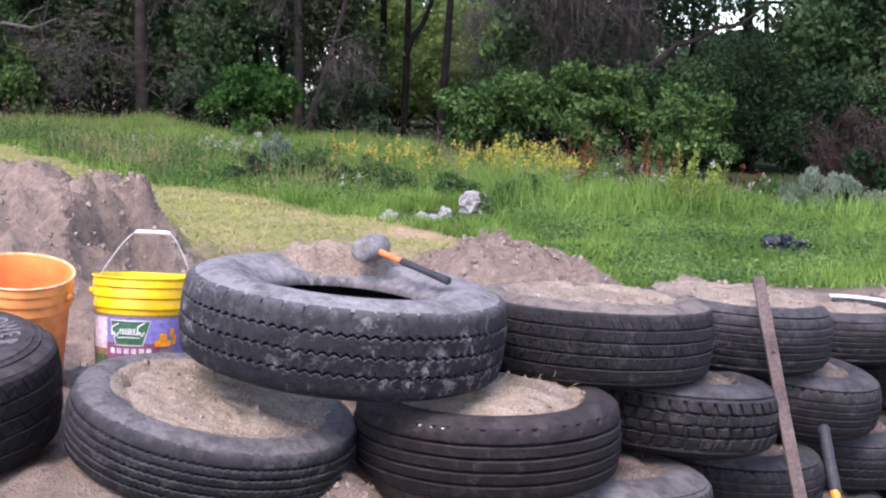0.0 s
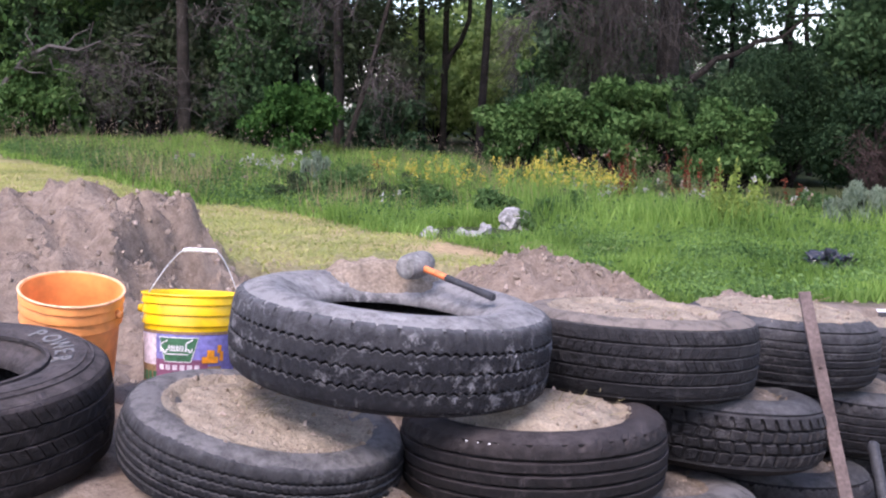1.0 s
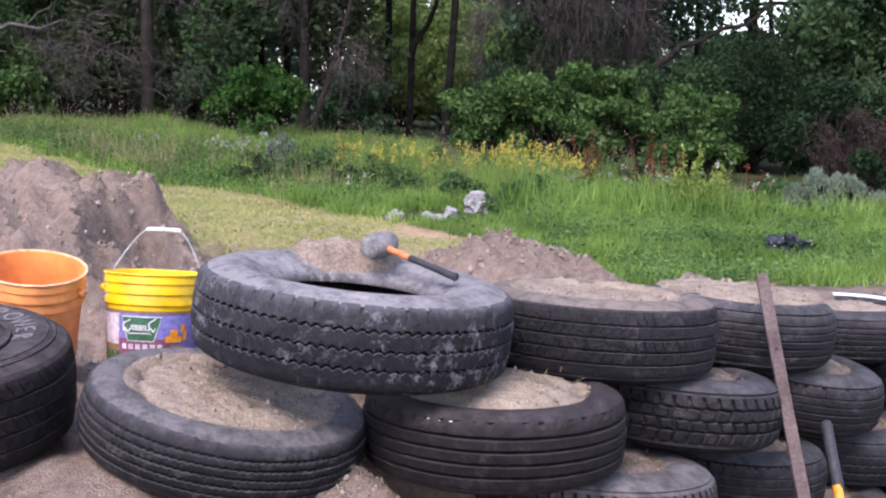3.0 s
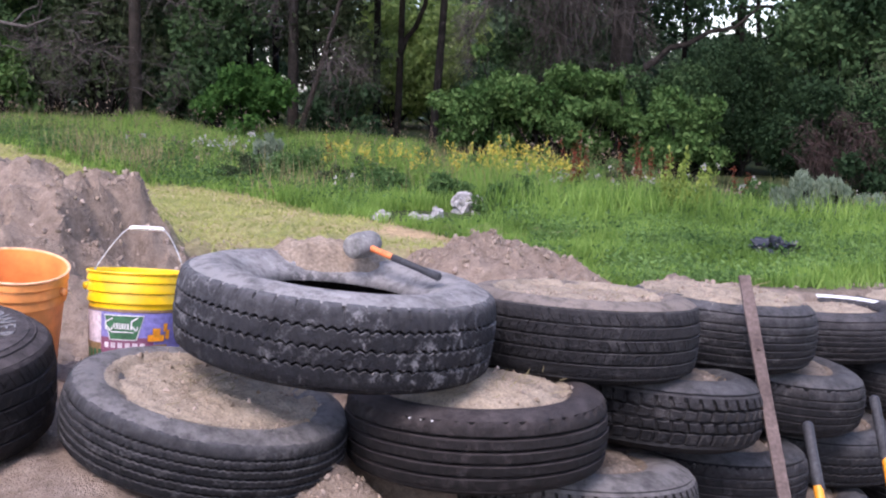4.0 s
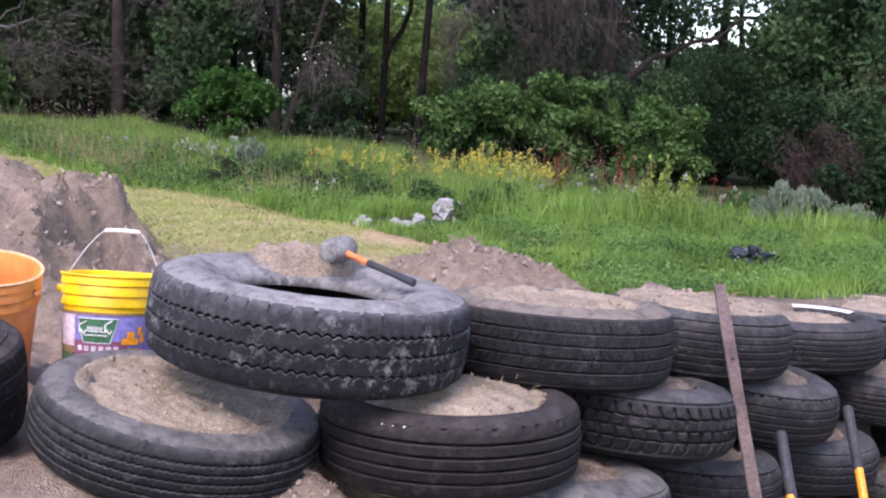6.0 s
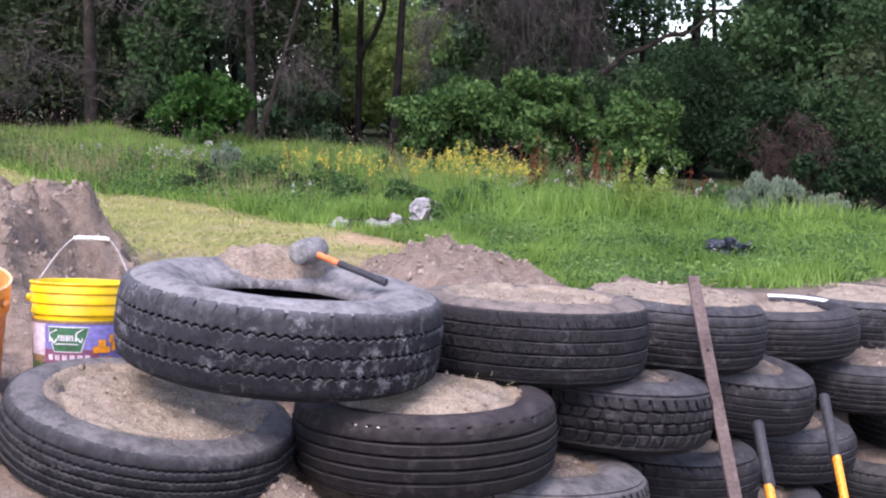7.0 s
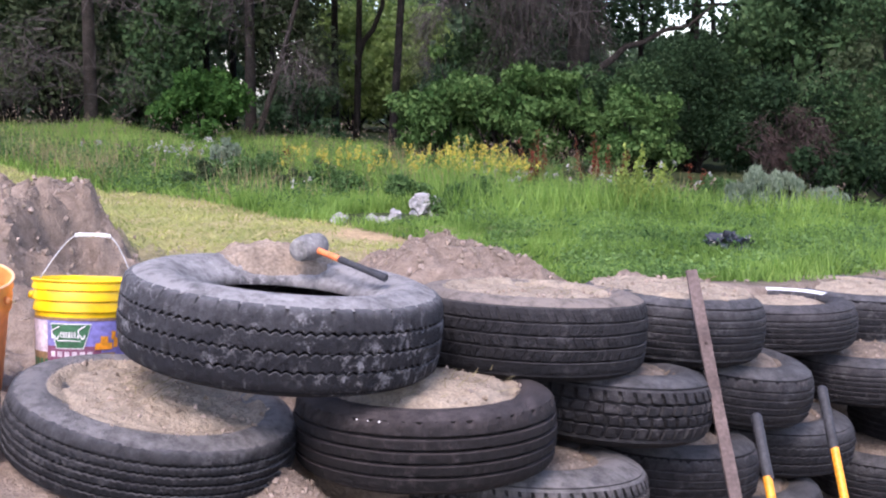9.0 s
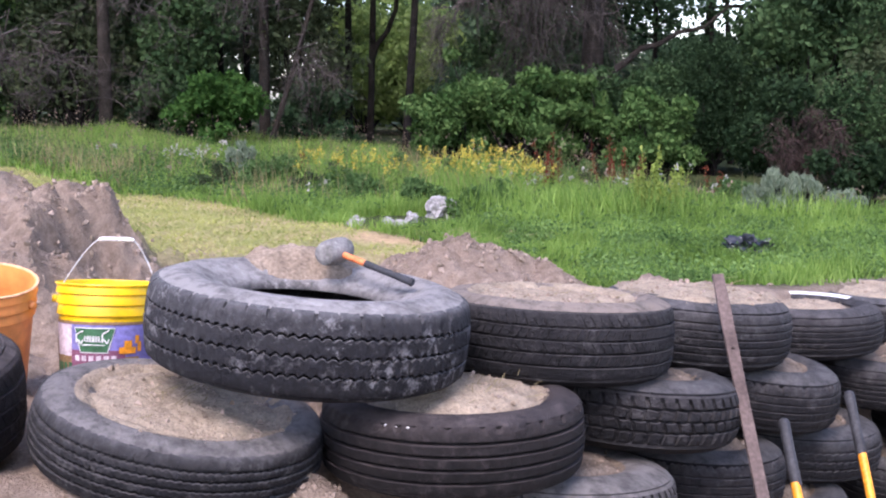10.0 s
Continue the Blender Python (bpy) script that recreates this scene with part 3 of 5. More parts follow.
LOW = [
    # x, y, z, right, back, D, W, style, ribs, teeth, dust, nicks
    (0.707, 2.971, 0.597, 5.1, 6.7, 0.605, 0.200, "block", 4, 46, 2, 0, "black off-road tyre with chunky blocks in the second course"),
    (1.201, 3.427, 0.511, 7.5, 0.8, 0.595, 0.201, "straight", 5, 64, 2, 64, "black ribbed tyre full of sand in the second course"),
    (1.908, 3.854, 0.411, 0.0, 2.9, 0.616, 0.180, "straight", 6, 60, 2, 0, "dark ribbed tyre full of sand in the second course"),
    (0.427, 2.700, 0.432, 3.5, 8.0, 0.654, 0.190, "block", 4, 62, 0, 0, "grey tyre with close-set shoulder lugs, half full of sand"),
    (0.938, 3.196, 0.312, 3.3, 5.8, 0.592, 0.201, "straight", 5, 66, 2, 90, "grey tyre with fine shoulder notches in the third course"),
    (1.421, 3.593, 0.260, 2.5, 3.1, 0.609, 0.186, "zigzag", 4, 64, 1, 0, "dusty tyre with waved ribs in the third course"),
    (2.221, 3.962, 0.206, 1.0, 3.0, 0.60, 0.200, "straight", 5, 60, 2, 0, "dark tyre in the third course"),
    (1.242, 3.402, 0.072, 0.0, 3.0, 0.60, 0.20, "straight", 5, 60, 2, 60, "grey tyre half buried in sand at the wall's foot"),
    (2.000, 3.820, 0.030, 0.0, 3.0, 0.60, 0.20, "straight", 5, 60, 1, 60, "grey tyre at the foot of the wall"),
]
for i, (x, y, z, right, back, D, W, style, ribs, teeth, dust_sky, nicks, label) in enumerate(LOW):
    P = lying(x, y, z, right, back, 33 * i)
    tyre(P, D, W, 0.17, style, ribs, teeth, M_RUB[dust_sky], label, 0.006, 0.013 if style == "block" else 0.005, skew=0.9 if style == "block" else 0.0, n=280, sidewall=M_RUB[min(dust_sky, 1)], k=0.085, cover=0.62, nicks=nicks, dome=True)
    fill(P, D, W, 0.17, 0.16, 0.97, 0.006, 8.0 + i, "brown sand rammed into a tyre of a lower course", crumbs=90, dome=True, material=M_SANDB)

P = lying(-1.263, 2.415, 0.806, 3.5, -3.0, 25)
tyre(P, 0.780, 0.265, 0.180, "siped", 5, 76, M_RUB[3], "large empty black tyre with raised letters on its sidewall", 0.004, 0.008, 1.6, sidewall=M_RUB[5])
L_TYRE = [o for o in scene.objects if o.name.startswith("tyre") and "raised letters" in o.get("label", "")][0]
for r0, r1, zz in ((0.232, 0.240, 0.1195), (0.318, 0.326, 0.1275), (0.338, 0.343, 0.1225)):
    v, f = lathe([(r0 - 0.003, zz - 0.006), (r0, zz + 0.003), (r1, zz + 0.003), (r1 + 0.003, zz - 0.006)], 110)
    link_mesh("moulded_ring", v, [tuple(reversed(q)) for q in f], M_RUB[5], L_TYRE, "", True)


# ---- foliage ----
def leaf_quads(centers, size, rng, droop=0.3, slim=0.5):
    """Diamond leaf blades round the given centres, turned at random."""
    c = np.asarray(centers)
    n = len(c)
    d = rng.normal(size=(n, 3))
    d[:, 2] -= droop
    d /= np.linalg.norm(d, axis=1)[:, None]
    s = np.cross(d, rng.normal(size=(n, 3)))
    s /= np.linalg.norm(s, axis=1)[:, None] + 1e-9
    ln = size * rng.uniform(0.6, 1.3, size=(n, 1))
    up = np.cross(d, s) * ln * 0.12
    a, b = c - d * ln * 0.5, c + d * ln * 0.5
    return np.stack([a, c + s * ln * slim * 0.5 + up, b, c - s * ln * slim * 0.5 + up], axis=1)


def crown_centers(clumps, rng, per):
    """Leaf places in clumps (x, y, z, r): thick at the shell, thin within."""
    out = []
    for x, y, z, r in clumps:
        n = int(per * r * r)
        v = rng.normal(size=(n, 3))
        v /= np.linalg.norm(v, axis=1)[:, None]
        rad = r * rng.uniform(0.35, 1.0, size=(n, 1)) ** 0.5 * (1 + 0.25 * np.sin(v[:, :1] * 7 + x * 3) * np.cos(v[:, 1:2] * 6 + z))
        out.append(np.array([x, y, z]) + v * rad * np.array([1, 1, 0.85]))
    return np.concatenate(out)


def limb(p0, p1, r0, r1, rng, bend=0.08, n=7):
    p0, p1 = np.array(p0, float), np.array(p1, float)
    ln = np.linalg.norm(p1 - p0)
    pts = [p0 + (p1 - p0) * i / (n - 1) + (rng.normal(size=3) * bend * ln * 0.4 if 0 < i < n - 1 else 0) for i in range(n)]
    return tube(pts, [r0 + (r1 - r0) * i / (n - 1) for i in range(n)], 8)


def tree(x, y, height, trunk_r, lean, crown_r, base_z, per, leaf, material, bark, seed, label, low=0.45, limbs=7, name="tree"):
    """A tapered trunk with limbs and a crown of many leaves, in uneven clumps."""
    rng = np.random.default_rng(seed)
    g = ground_z(x, y)
    t = thing(name, pose(x, y, g), label, "tree", "trees of the wood")
    top = np.array([lean[0], lean[1], height])
    knee = top * 0.45 + np.array([rng.uniform(-0.10, 0.10), 0, 0])
    pieces = [tube([(0, 0, -0.2), (0, 0, 0.15), tuple(knee * 0.5), tuple(knee), tuple((knee + top) / 2), tuple(top)],
                   [trunk_r * 1.35, trunk_r * 1.1, trunk_r * 0.95, trunk_r * 0.8, trunk_r * 0.55, trunk_r * 0.2], 10)]
    clumps = []
    for i in range(limbs):
        f = rng.uniform(low, 0.95)
        start = knee * min(1, f / 0.45) if f < 0.45 else knee + (top - knee) * (f - 0.45) / 0.55
        a = rng.uniform(0, 2 * math.pi)
        reach = crown_r * rng.uniform(0.5, 1.0)
        end = start + np.array([math.cos(a) * reach, math.sin(a) * reach, rng.uniform(-0.1, 0.5) * reach])
        end[2] = max(end[2], base_z)
        pieces.append(limb(start, end, trunk_r * 0.35, trunk_r * 0.08, rng))
        for k in (0.55, 0.8, 1.0):
            p = start + (end - start) * k + rng.normal(size=3) * 0.15 * reach
            clumps.append((*p, crown_r * rng.uniform(0.22, 0.40)))
    v, f = merge(*pieces)
    link_mesh("trunk", v, f, bark, t, "", True)
    quads_mesh("crown", leaf_quads(crown_centers(clumps, rng, per), leaf, rng), material, 4, t)
    return t


def shrub(x, y, w, h, n, leaf, material, seed, label, lobes=8, name="shrub", droop=0.3, slim=0.5, small=1.0):
    """A leafy bush: stems from one root, and clumps of small leaves in uneven lobes."""
    rng = np.random.default_rng(seed)
    t = thing(name, pose(x, y, ground_z(x, y)), label, "shrub", "shrubs before the wood")
    clumps, stems = [], []
    for i in range(lobes):
        a, q = rng.uniform(0, 2 * math.pi), rng.uniform(0.0, 1.0) ** 0.7
        p = np.array([math.cos(a) * q * w * 0.40, math.sin(a) * q * w * 0.32, h * rng.uniform(0.22, 0.84) * (1 - 0.35 * q)])
        clumps.append((*p, rng.uniform(0.12, 0.27) * small * (w + h) / 2))
        stems.append(limb((rng.normal() * 0.05, rng.normal() * 0.05, -0.1), p, 0.022, 0.006, rng, 0.1, 5))
    v, f = merge(*stems)
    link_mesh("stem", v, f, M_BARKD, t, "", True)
    total = sum(c[3] ** 2 for c in clumps)
    quads_mesh("foliage", leaf_quads(crown_centers(clumps, rng, n / total), leaf, rng, droop, slim), material, 4, t)
    return t


# ---- the wood ----
rough_trees = [
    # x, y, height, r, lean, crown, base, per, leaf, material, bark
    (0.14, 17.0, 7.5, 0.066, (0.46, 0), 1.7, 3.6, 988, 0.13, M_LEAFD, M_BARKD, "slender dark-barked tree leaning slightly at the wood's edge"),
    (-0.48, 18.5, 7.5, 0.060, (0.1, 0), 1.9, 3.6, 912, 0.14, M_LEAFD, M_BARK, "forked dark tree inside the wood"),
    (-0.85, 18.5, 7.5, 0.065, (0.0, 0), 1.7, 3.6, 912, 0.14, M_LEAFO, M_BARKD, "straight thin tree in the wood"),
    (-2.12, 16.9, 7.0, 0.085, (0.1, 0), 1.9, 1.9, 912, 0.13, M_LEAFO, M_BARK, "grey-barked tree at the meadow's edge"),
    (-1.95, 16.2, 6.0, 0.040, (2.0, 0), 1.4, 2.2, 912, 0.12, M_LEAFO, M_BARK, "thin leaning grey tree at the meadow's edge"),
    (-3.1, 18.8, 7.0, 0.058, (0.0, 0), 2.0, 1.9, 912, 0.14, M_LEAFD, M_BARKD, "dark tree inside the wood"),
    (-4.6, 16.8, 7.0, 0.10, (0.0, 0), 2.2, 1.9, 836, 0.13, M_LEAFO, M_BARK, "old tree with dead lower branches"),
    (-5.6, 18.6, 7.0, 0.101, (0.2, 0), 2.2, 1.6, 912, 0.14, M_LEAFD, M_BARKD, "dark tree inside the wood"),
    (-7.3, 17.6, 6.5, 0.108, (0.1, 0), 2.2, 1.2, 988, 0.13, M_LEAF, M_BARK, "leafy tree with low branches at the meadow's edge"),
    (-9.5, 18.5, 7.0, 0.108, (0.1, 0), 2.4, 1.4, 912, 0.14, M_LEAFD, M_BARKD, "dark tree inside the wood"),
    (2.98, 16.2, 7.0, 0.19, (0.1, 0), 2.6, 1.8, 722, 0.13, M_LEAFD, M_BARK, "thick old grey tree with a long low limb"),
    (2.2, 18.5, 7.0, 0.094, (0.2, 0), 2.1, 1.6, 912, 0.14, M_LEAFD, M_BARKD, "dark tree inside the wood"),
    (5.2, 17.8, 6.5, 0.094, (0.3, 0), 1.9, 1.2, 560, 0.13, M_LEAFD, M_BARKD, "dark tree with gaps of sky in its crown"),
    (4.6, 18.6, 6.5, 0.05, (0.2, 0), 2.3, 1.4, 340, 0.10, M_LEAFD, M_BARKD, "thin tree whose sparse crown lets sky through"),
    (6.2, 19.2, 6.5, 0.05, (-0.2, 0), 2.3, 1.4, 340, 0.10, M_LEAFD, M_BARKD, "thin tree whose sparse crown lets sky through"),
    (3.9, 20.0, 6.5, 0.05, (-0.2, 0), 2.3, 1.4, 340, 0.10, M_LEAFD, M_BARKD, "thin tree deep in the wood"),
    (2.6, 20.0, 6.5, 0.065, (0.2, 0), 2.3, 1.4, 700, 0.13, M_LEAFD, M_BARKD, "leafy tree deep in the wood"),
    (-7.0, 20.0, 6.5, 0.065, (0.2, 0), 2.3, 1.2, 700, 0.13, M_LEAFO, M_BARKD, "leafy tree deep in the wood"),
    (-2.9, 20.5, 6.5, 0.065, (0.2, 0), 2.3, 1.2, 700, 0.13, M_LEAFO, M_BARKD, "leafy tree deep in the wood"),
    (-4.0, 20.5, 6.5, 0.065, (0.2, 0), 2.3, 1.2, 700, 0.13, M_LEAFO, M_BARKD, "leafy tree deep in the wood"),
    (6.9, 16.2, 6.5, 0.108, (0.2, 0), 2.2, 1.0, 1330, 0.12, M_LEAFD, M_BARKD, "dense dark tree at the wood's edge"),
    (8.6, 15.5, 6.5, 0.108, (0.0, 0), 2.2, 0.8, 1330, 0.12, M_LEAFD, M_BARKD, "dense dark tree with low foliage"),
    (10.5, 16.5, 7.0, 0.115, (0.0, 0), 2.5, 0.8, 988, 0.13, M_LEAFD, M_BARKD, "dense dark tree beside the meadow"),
]
for i, (x, y, hh, r, lean, cr, bz, per, leaf, ma, bark, label) in enumerate(rough_trees):
    made = tree(x, y, hh, r, lean, cr, bz, per, leaf, ma, bark, 40 + i, label, low=0.3 if bz < 1.7 else 0.42 if bz < 3 else 0.6, limbs=9)
    g = ground_z(x, y)
    if r > 0.12:
        v, f = tube([(0, 0, 1.40 - g), (0.12, -0.15, 1.56 - g), (0.36, -0.15, 1.86 - g), (0.55, -0.12, 1.98 - g), (0.77, -0.1, 2.18 - g), (1.05, -0.1, 2.24 - g), (1.35, -0.15, 2.42 - g), (1.72, -0.2, 2.48 - g), (2.1, -0.2, 2.8 - g)], [0.085, 0.068, 0.058, 0.052, 0.047, 0.042, 0.036, 0.028, 0.014], 9)
        link_mesh("limb", v, f, bark, made, "long crooked low limb", True)
    if "forked" in label:
        v, f = tube([(0.02, 0, 1.45), (0.16, -0.02, 1.85), (0.33, -0.02, 2.05), (0.50, 0, 2.45), (0.55, 0, 3.2)], [0.055, 0.050, 0.046, 0.040, 0.034], 9)
        link_mesh("limb", v, f, bark, made, "second stem of the fork", True)

rng_bush = [
    # x, y, width, height, leaves, leaf, material
    (0.74, 14.0, 1.40, 1.92, 8500, 0.085, M_LEAF, "leafy green shrub beside the yellow flowers"),
    (1.75, 13.8, 1.65, 1.82, 10000, 0.085, M_LEAF, "broad green shrub at the wood's edge"),
    (2.45, 14.0, 1.3, 1.78, 8500, 0.085, M_LEAF, "rounded green shrub at the wood's edge"),
    (3.17, 13.0, 1.50, 1.58, 10000, 0.082, M_LEAF, "drooping green shrub at the wood's edge"),
    (-2.60, 15.4, 1.55, 1.5, 6500, 0.10, M_LEAFB, "bright green shrub in front of dark trees"),
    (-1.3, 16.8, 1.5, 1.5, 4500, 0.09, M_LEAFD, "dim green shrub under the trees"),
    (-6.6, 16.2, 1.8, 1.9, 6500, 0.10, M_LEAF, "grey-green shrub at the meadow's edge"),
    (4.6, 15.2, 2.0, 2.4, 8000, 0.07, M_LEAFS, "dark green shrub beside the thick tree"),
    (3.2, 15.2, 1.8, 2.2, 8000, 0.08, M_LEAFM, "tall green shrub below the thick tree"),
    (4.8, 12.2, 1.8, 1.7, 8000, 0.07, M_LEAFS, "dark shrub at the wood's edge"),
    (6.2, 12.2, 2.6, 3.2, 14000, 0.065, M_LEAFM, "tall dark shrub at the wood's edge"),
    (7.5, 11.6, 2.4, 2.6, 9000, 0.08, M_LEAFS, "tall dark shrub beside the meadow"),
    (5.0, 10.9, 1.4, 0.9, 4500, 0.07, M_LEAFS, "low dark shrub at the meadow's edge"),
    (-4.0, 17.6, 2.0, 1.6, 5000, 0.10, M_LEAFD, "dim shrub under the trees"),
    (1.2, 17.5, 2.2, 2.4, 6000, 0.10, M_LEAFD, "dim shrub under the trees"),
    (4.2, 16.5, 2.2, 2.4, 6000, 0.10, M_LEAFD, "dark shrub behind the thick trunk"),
    (-0.8, 26.5, 2.6, 4.6, 6000, 0.17, M_LEAFY, "young tree beyond the clearing, light green leaves coloured as sunlit"),
    (0.6, 25.5, 1.8, 2.4, 4000, 0.15, M_LEAFY, "young tree beyond the clearing, light green leaves coloured as sunlit"),
    (0.3, 28.0, 4.0, 5.5, 9000, 0.19, M_LEAFY, "shrub in a clearing beyond the trees, light green leaves coloured as sunlit"),
]
for i, (x, y, w, hh, n, leaf, ma, label) in enumerate(rng_bush):
    shrub(x, y, w, hh, n, leaf, ma, 90 + i, label, 44 if ma is M_LEAF else 16, small=0.52 if ma is M_LEAF else 0.8)

# young trees that fill the shade between the trunks
fill_rng = np.random.default_rng(17)
for i, (x, y) in enumerate(((-8.6, 18.2), (-7.6, 16.9), (-6.3, 18.0), (-5.2, 17.4), (-3.9, 18.3), (-3.2, 17.0), (-1.6, 17.6), (2.0, 19.0), (2.2, 17.4), (3.9, 17.6), (4.9, 16.6), (6.0, 15.2), (7.2, 14.4), (8.0, 16.8))):
    tall = 3.5 if x < 3.5 or x > 5.9 else 2.1
    shrub(x, y, fill_rng.uniform(1.9, 2.5), tall * fill_rng.uniform(0.9, 1.1), 5200, 0.115, M_LEAFM if i % 3 else M_LEAFO, 700 + i, "leafy young tree in the shade of the wood", 34, "young_tree", small=0.62)


def far_wood():
    rng = np.random.default_rng(5)
    c = []
    for i in range(170):
        x, y = rng.uniform(-22, 24), rng.uniform(22, 38)
        if -2.2 < x < 2.4 and y < 31:
            continue
        hh = rng.uniform(3.2, 6.0) if x / y < 0.20 or x / y > 0.38 else rng.uniform(1.6, 3.2)
        for k in range(9):
            c.append((x + rng.normal() * 1.0, y + rng.normal() * 0.8, ground_z(x, y) + hh * rng.uniform(0.08, 1.0), rng.uniform(0.6, 1.2)))
    ob = quads_mesh("distant_wood", leaf_quads(crown_centers(c, rng, 105), 0.27, rng, 0.3, 0.6), M_LEAFSKY)
    tagged(ob, "dense dark green wood far behind the meadow", "woodland", kind="stuff")


far_wood()


# ---- grass and meadow ----
def blades(places, height, width, rng, lean=0.35):
    """Bent blades, each of two faces in one strip, as triangles: base pair, tip."""
    p = np.asarray(places)
    n = len(p)
    a = rng.uniform(0, 2 * math.pi, n)
    s = np.stack([np.cos(a), np.sin(a), np.zeros(n)], 1)
    hgt = height * rng.uniform(0.5, 1.25, n) if np.isscalar(height) else height * rng.uniform(0.6, 1.2, n)
    tip = rng.normal(size=(n, 3)) * lean * hgt[:, None]
    tip[:, 2] = hgt
    w = s * (width * rng.uniform(0.7, 1.3, n))[:, None]
    return np.stack([p - w, p + w, p + tip], axis=1)


def scatter(n, x0, x1, y0, y1, rng, test):
    out = []
    while len(out) < n:
        x, y = rng.uniform(x0, x1), rng.uniform(y0, y1)
        if test(x, y):
            out.append((x, y, ground_z(x, y)))
    return np.array(out)


def in_view(x, y):
    return abs(x - 0.2) < 0.60 * y + 0.6


def build_grass():
    rng = np.random.default_rng(12)

    def green(x, y):
        if x > 2.5 and y > 10.5 - 0.9 * (x - 3.0) + 0.4 * fbm(x, y, 1.0, 3):
            return False
        if -0.45 < x < 0.6 and 7.3 < y < 8.5 and math.hypot((x - 0.1) / 0.55, (y - 8.0) / 0.55) < rng.uniform(0.8, 1.0):
            return False
        return in_view(x, y) and zones(x, y)[1] > rng.uniform(0.15, 0.9)

    near = scatter(60000, -6, 6, 4.2, 9, rng, green)
    hgt = 0.06 + 0.07 * np.clip((near[:, 1] - 5) / 4, 0, 1) + 0.09 * np.array([fbm(x, y, 1.7, 3) for x, y, z in near])
    tagged(quads_mesh("meadow_grass", blades(near, np.maximum(hgt, 0.03), 0.0045, rng), M_GRASS, 3), "fresh green grass behind the wall", "grass", kind="stuff")
    far = scatter(75000, -11, 11, 8.0, 17, rng, green)
    grow = np.array([smooth(0.2, 3.2, y - edge_of_meadow(x)) * smooth(15.5, 9.5, y + 1.6 * max(0, x - 1.5)) if x > 0 else smooth(0.2, 3.2, y - edge_of_meadow(x)) for x, y, z in far])
    hgt = 0.09 + 0.15 * grow + 0.16 * np.array([fbm(x, y, 0.8, 4) for x, y, z in far]) * (0.4 + 0.6 * grow)
    tagged(quads_mesh("tall_grass", blades(far, np.maximum(hgt, 0.05), 0.008, rng, 0.3), M_GRASS, 3), "tall green meadow grass before the trees", "grass", kind="stuff")

    def mown(x, y):
        l, g = zones(x, y)
        return in_view(x, y) and l * (1 - g) > rng.uniform(0.2, 0.9) and math.hypot((x - 0.05) / 0.75, (y - 7.15) / 0.55) > rng.uniform(0.3, 1.1)

    lawn = scatter(36000, -8, 2, 5.2, 13, rng, mown)
    tagged(quads_mesh("lawn_grass", blades(lawn, 0.022, 0.006, rng, 0.8), M_GRASSL, 3), "short yellowing mown lawn", "grass", kind="stuff")


build_grass()


# ---- things at the wall ----
M_ORANGE = two_tone("plastic_orange", (0.80, 0.27, 0.065), (0.87, 0.33, 0.095), 3, 0.45, 3, 0.02, 0.001, 0.5)
# Pale orange that paints the highlight along the rim.
M_ORANGEL = two_tone("plastic_orange_highlight", (0.84, 0.42, 0.20), (0.90, 0.52, 0.30), 9, 0.5, 4, 0.02, 0.001, 0.5)
M_YELLOW = two_tone("plastic_yellow", (0.84, 0.50, 0.0), (0.90, 0.57, 0.003), 3, 0.4, 3, 0.04, 0.001, 0.5)
M_WHITEP = two_tone("plastic_white", (0.66, 0.64, 0.62), (0.80, 0.79, 0.77), 14, 0.5, 6, 0.05, 0.001)
M_WIRE = two_tone("galvanised_wire", (0.45, 0.43, 0.41), (0.65, 0.63, 0.60), 30, 0.45, 4, 0.05, 0.001, 0.5, 0.6)
M_LILAC = two_tone("label_lilac", (0.56, 0.46, 0.52), (0.70, 0.60, 0.63), 9, 0.5, 6, 0.02, 0.001)
M_VIOLET = two_tone("label_violet", (0.17, 0.15, 0.40), (0.26, 0.24, 0.52), 9, 0.5, 6, 0.02, 0.001)
M_SIGN = two_tone("label_green", (0.03, 0.10, 0.045), (0.05, 0.15, 0.07), 9, 0.5, 6, 0.02, 0.001)
M_BROWN = two_tone("label_brown", (0.16, 0.09, 0.05), (0.34, 0.22, 0.11), 22, 0.5, 6, 0.02, 0.001)
M_PURP = two_tone("label_purple", (0.16, 0.05, 0.10), (0.26, 0.10, 0.16), 22, 0.5, 6, 0.02, 0.001)
M_HEAD = two_tone("worn_mallet", (0.10, 0.095, 0.09), (0.30, 0.285, 0.27), 18, 0.85, 6, 0.5, 0.004)
M_GRIP = two_tone("black_grip", (0.02, 0.02, 0.023), (0.05, 0.05, 0.055), 16, 0.7, 8, 0.2, 0.001)
M_FIBRE = two_tone("fibreglass_orange", (0.72, 0.16, 0.05), (0.85, 0.28, 0.10), 16, 0.45, 6, 0.05, 0.001)
M_SHAFT = two_tone("shaft_yellow", (0.78, 0.27, 0.015), (0.85, 0.35, 0.03), 12, 0.4, 6, 0.05, 0.001)
M_IRON = two_tone("weathered_bar", (0.055, 0.036, 0.031), (0.15, 0.108, 0.095), 13, 0.8, 7, 0.5, 0.003)
M_STONE = two_tone("pale_granite", (0.20, 0.185, 0.175), (0.42, 0.40, 0.385), 9, 0.9, 5, 0.6, 0.02)
M_BAG = two_tone("black_plastic_film", (0.006, 0.007, 0.012), (0.02, 0.022, 0.034), 9, 0.3, 5, 0.4, 0.01, 0.6)
M_PLANK = two_tone("pale_board", (0.30, 0.26, 0.21), (0.42, 0.37, 0.31), 10, 0.85, 5, 0.3, 0.003)
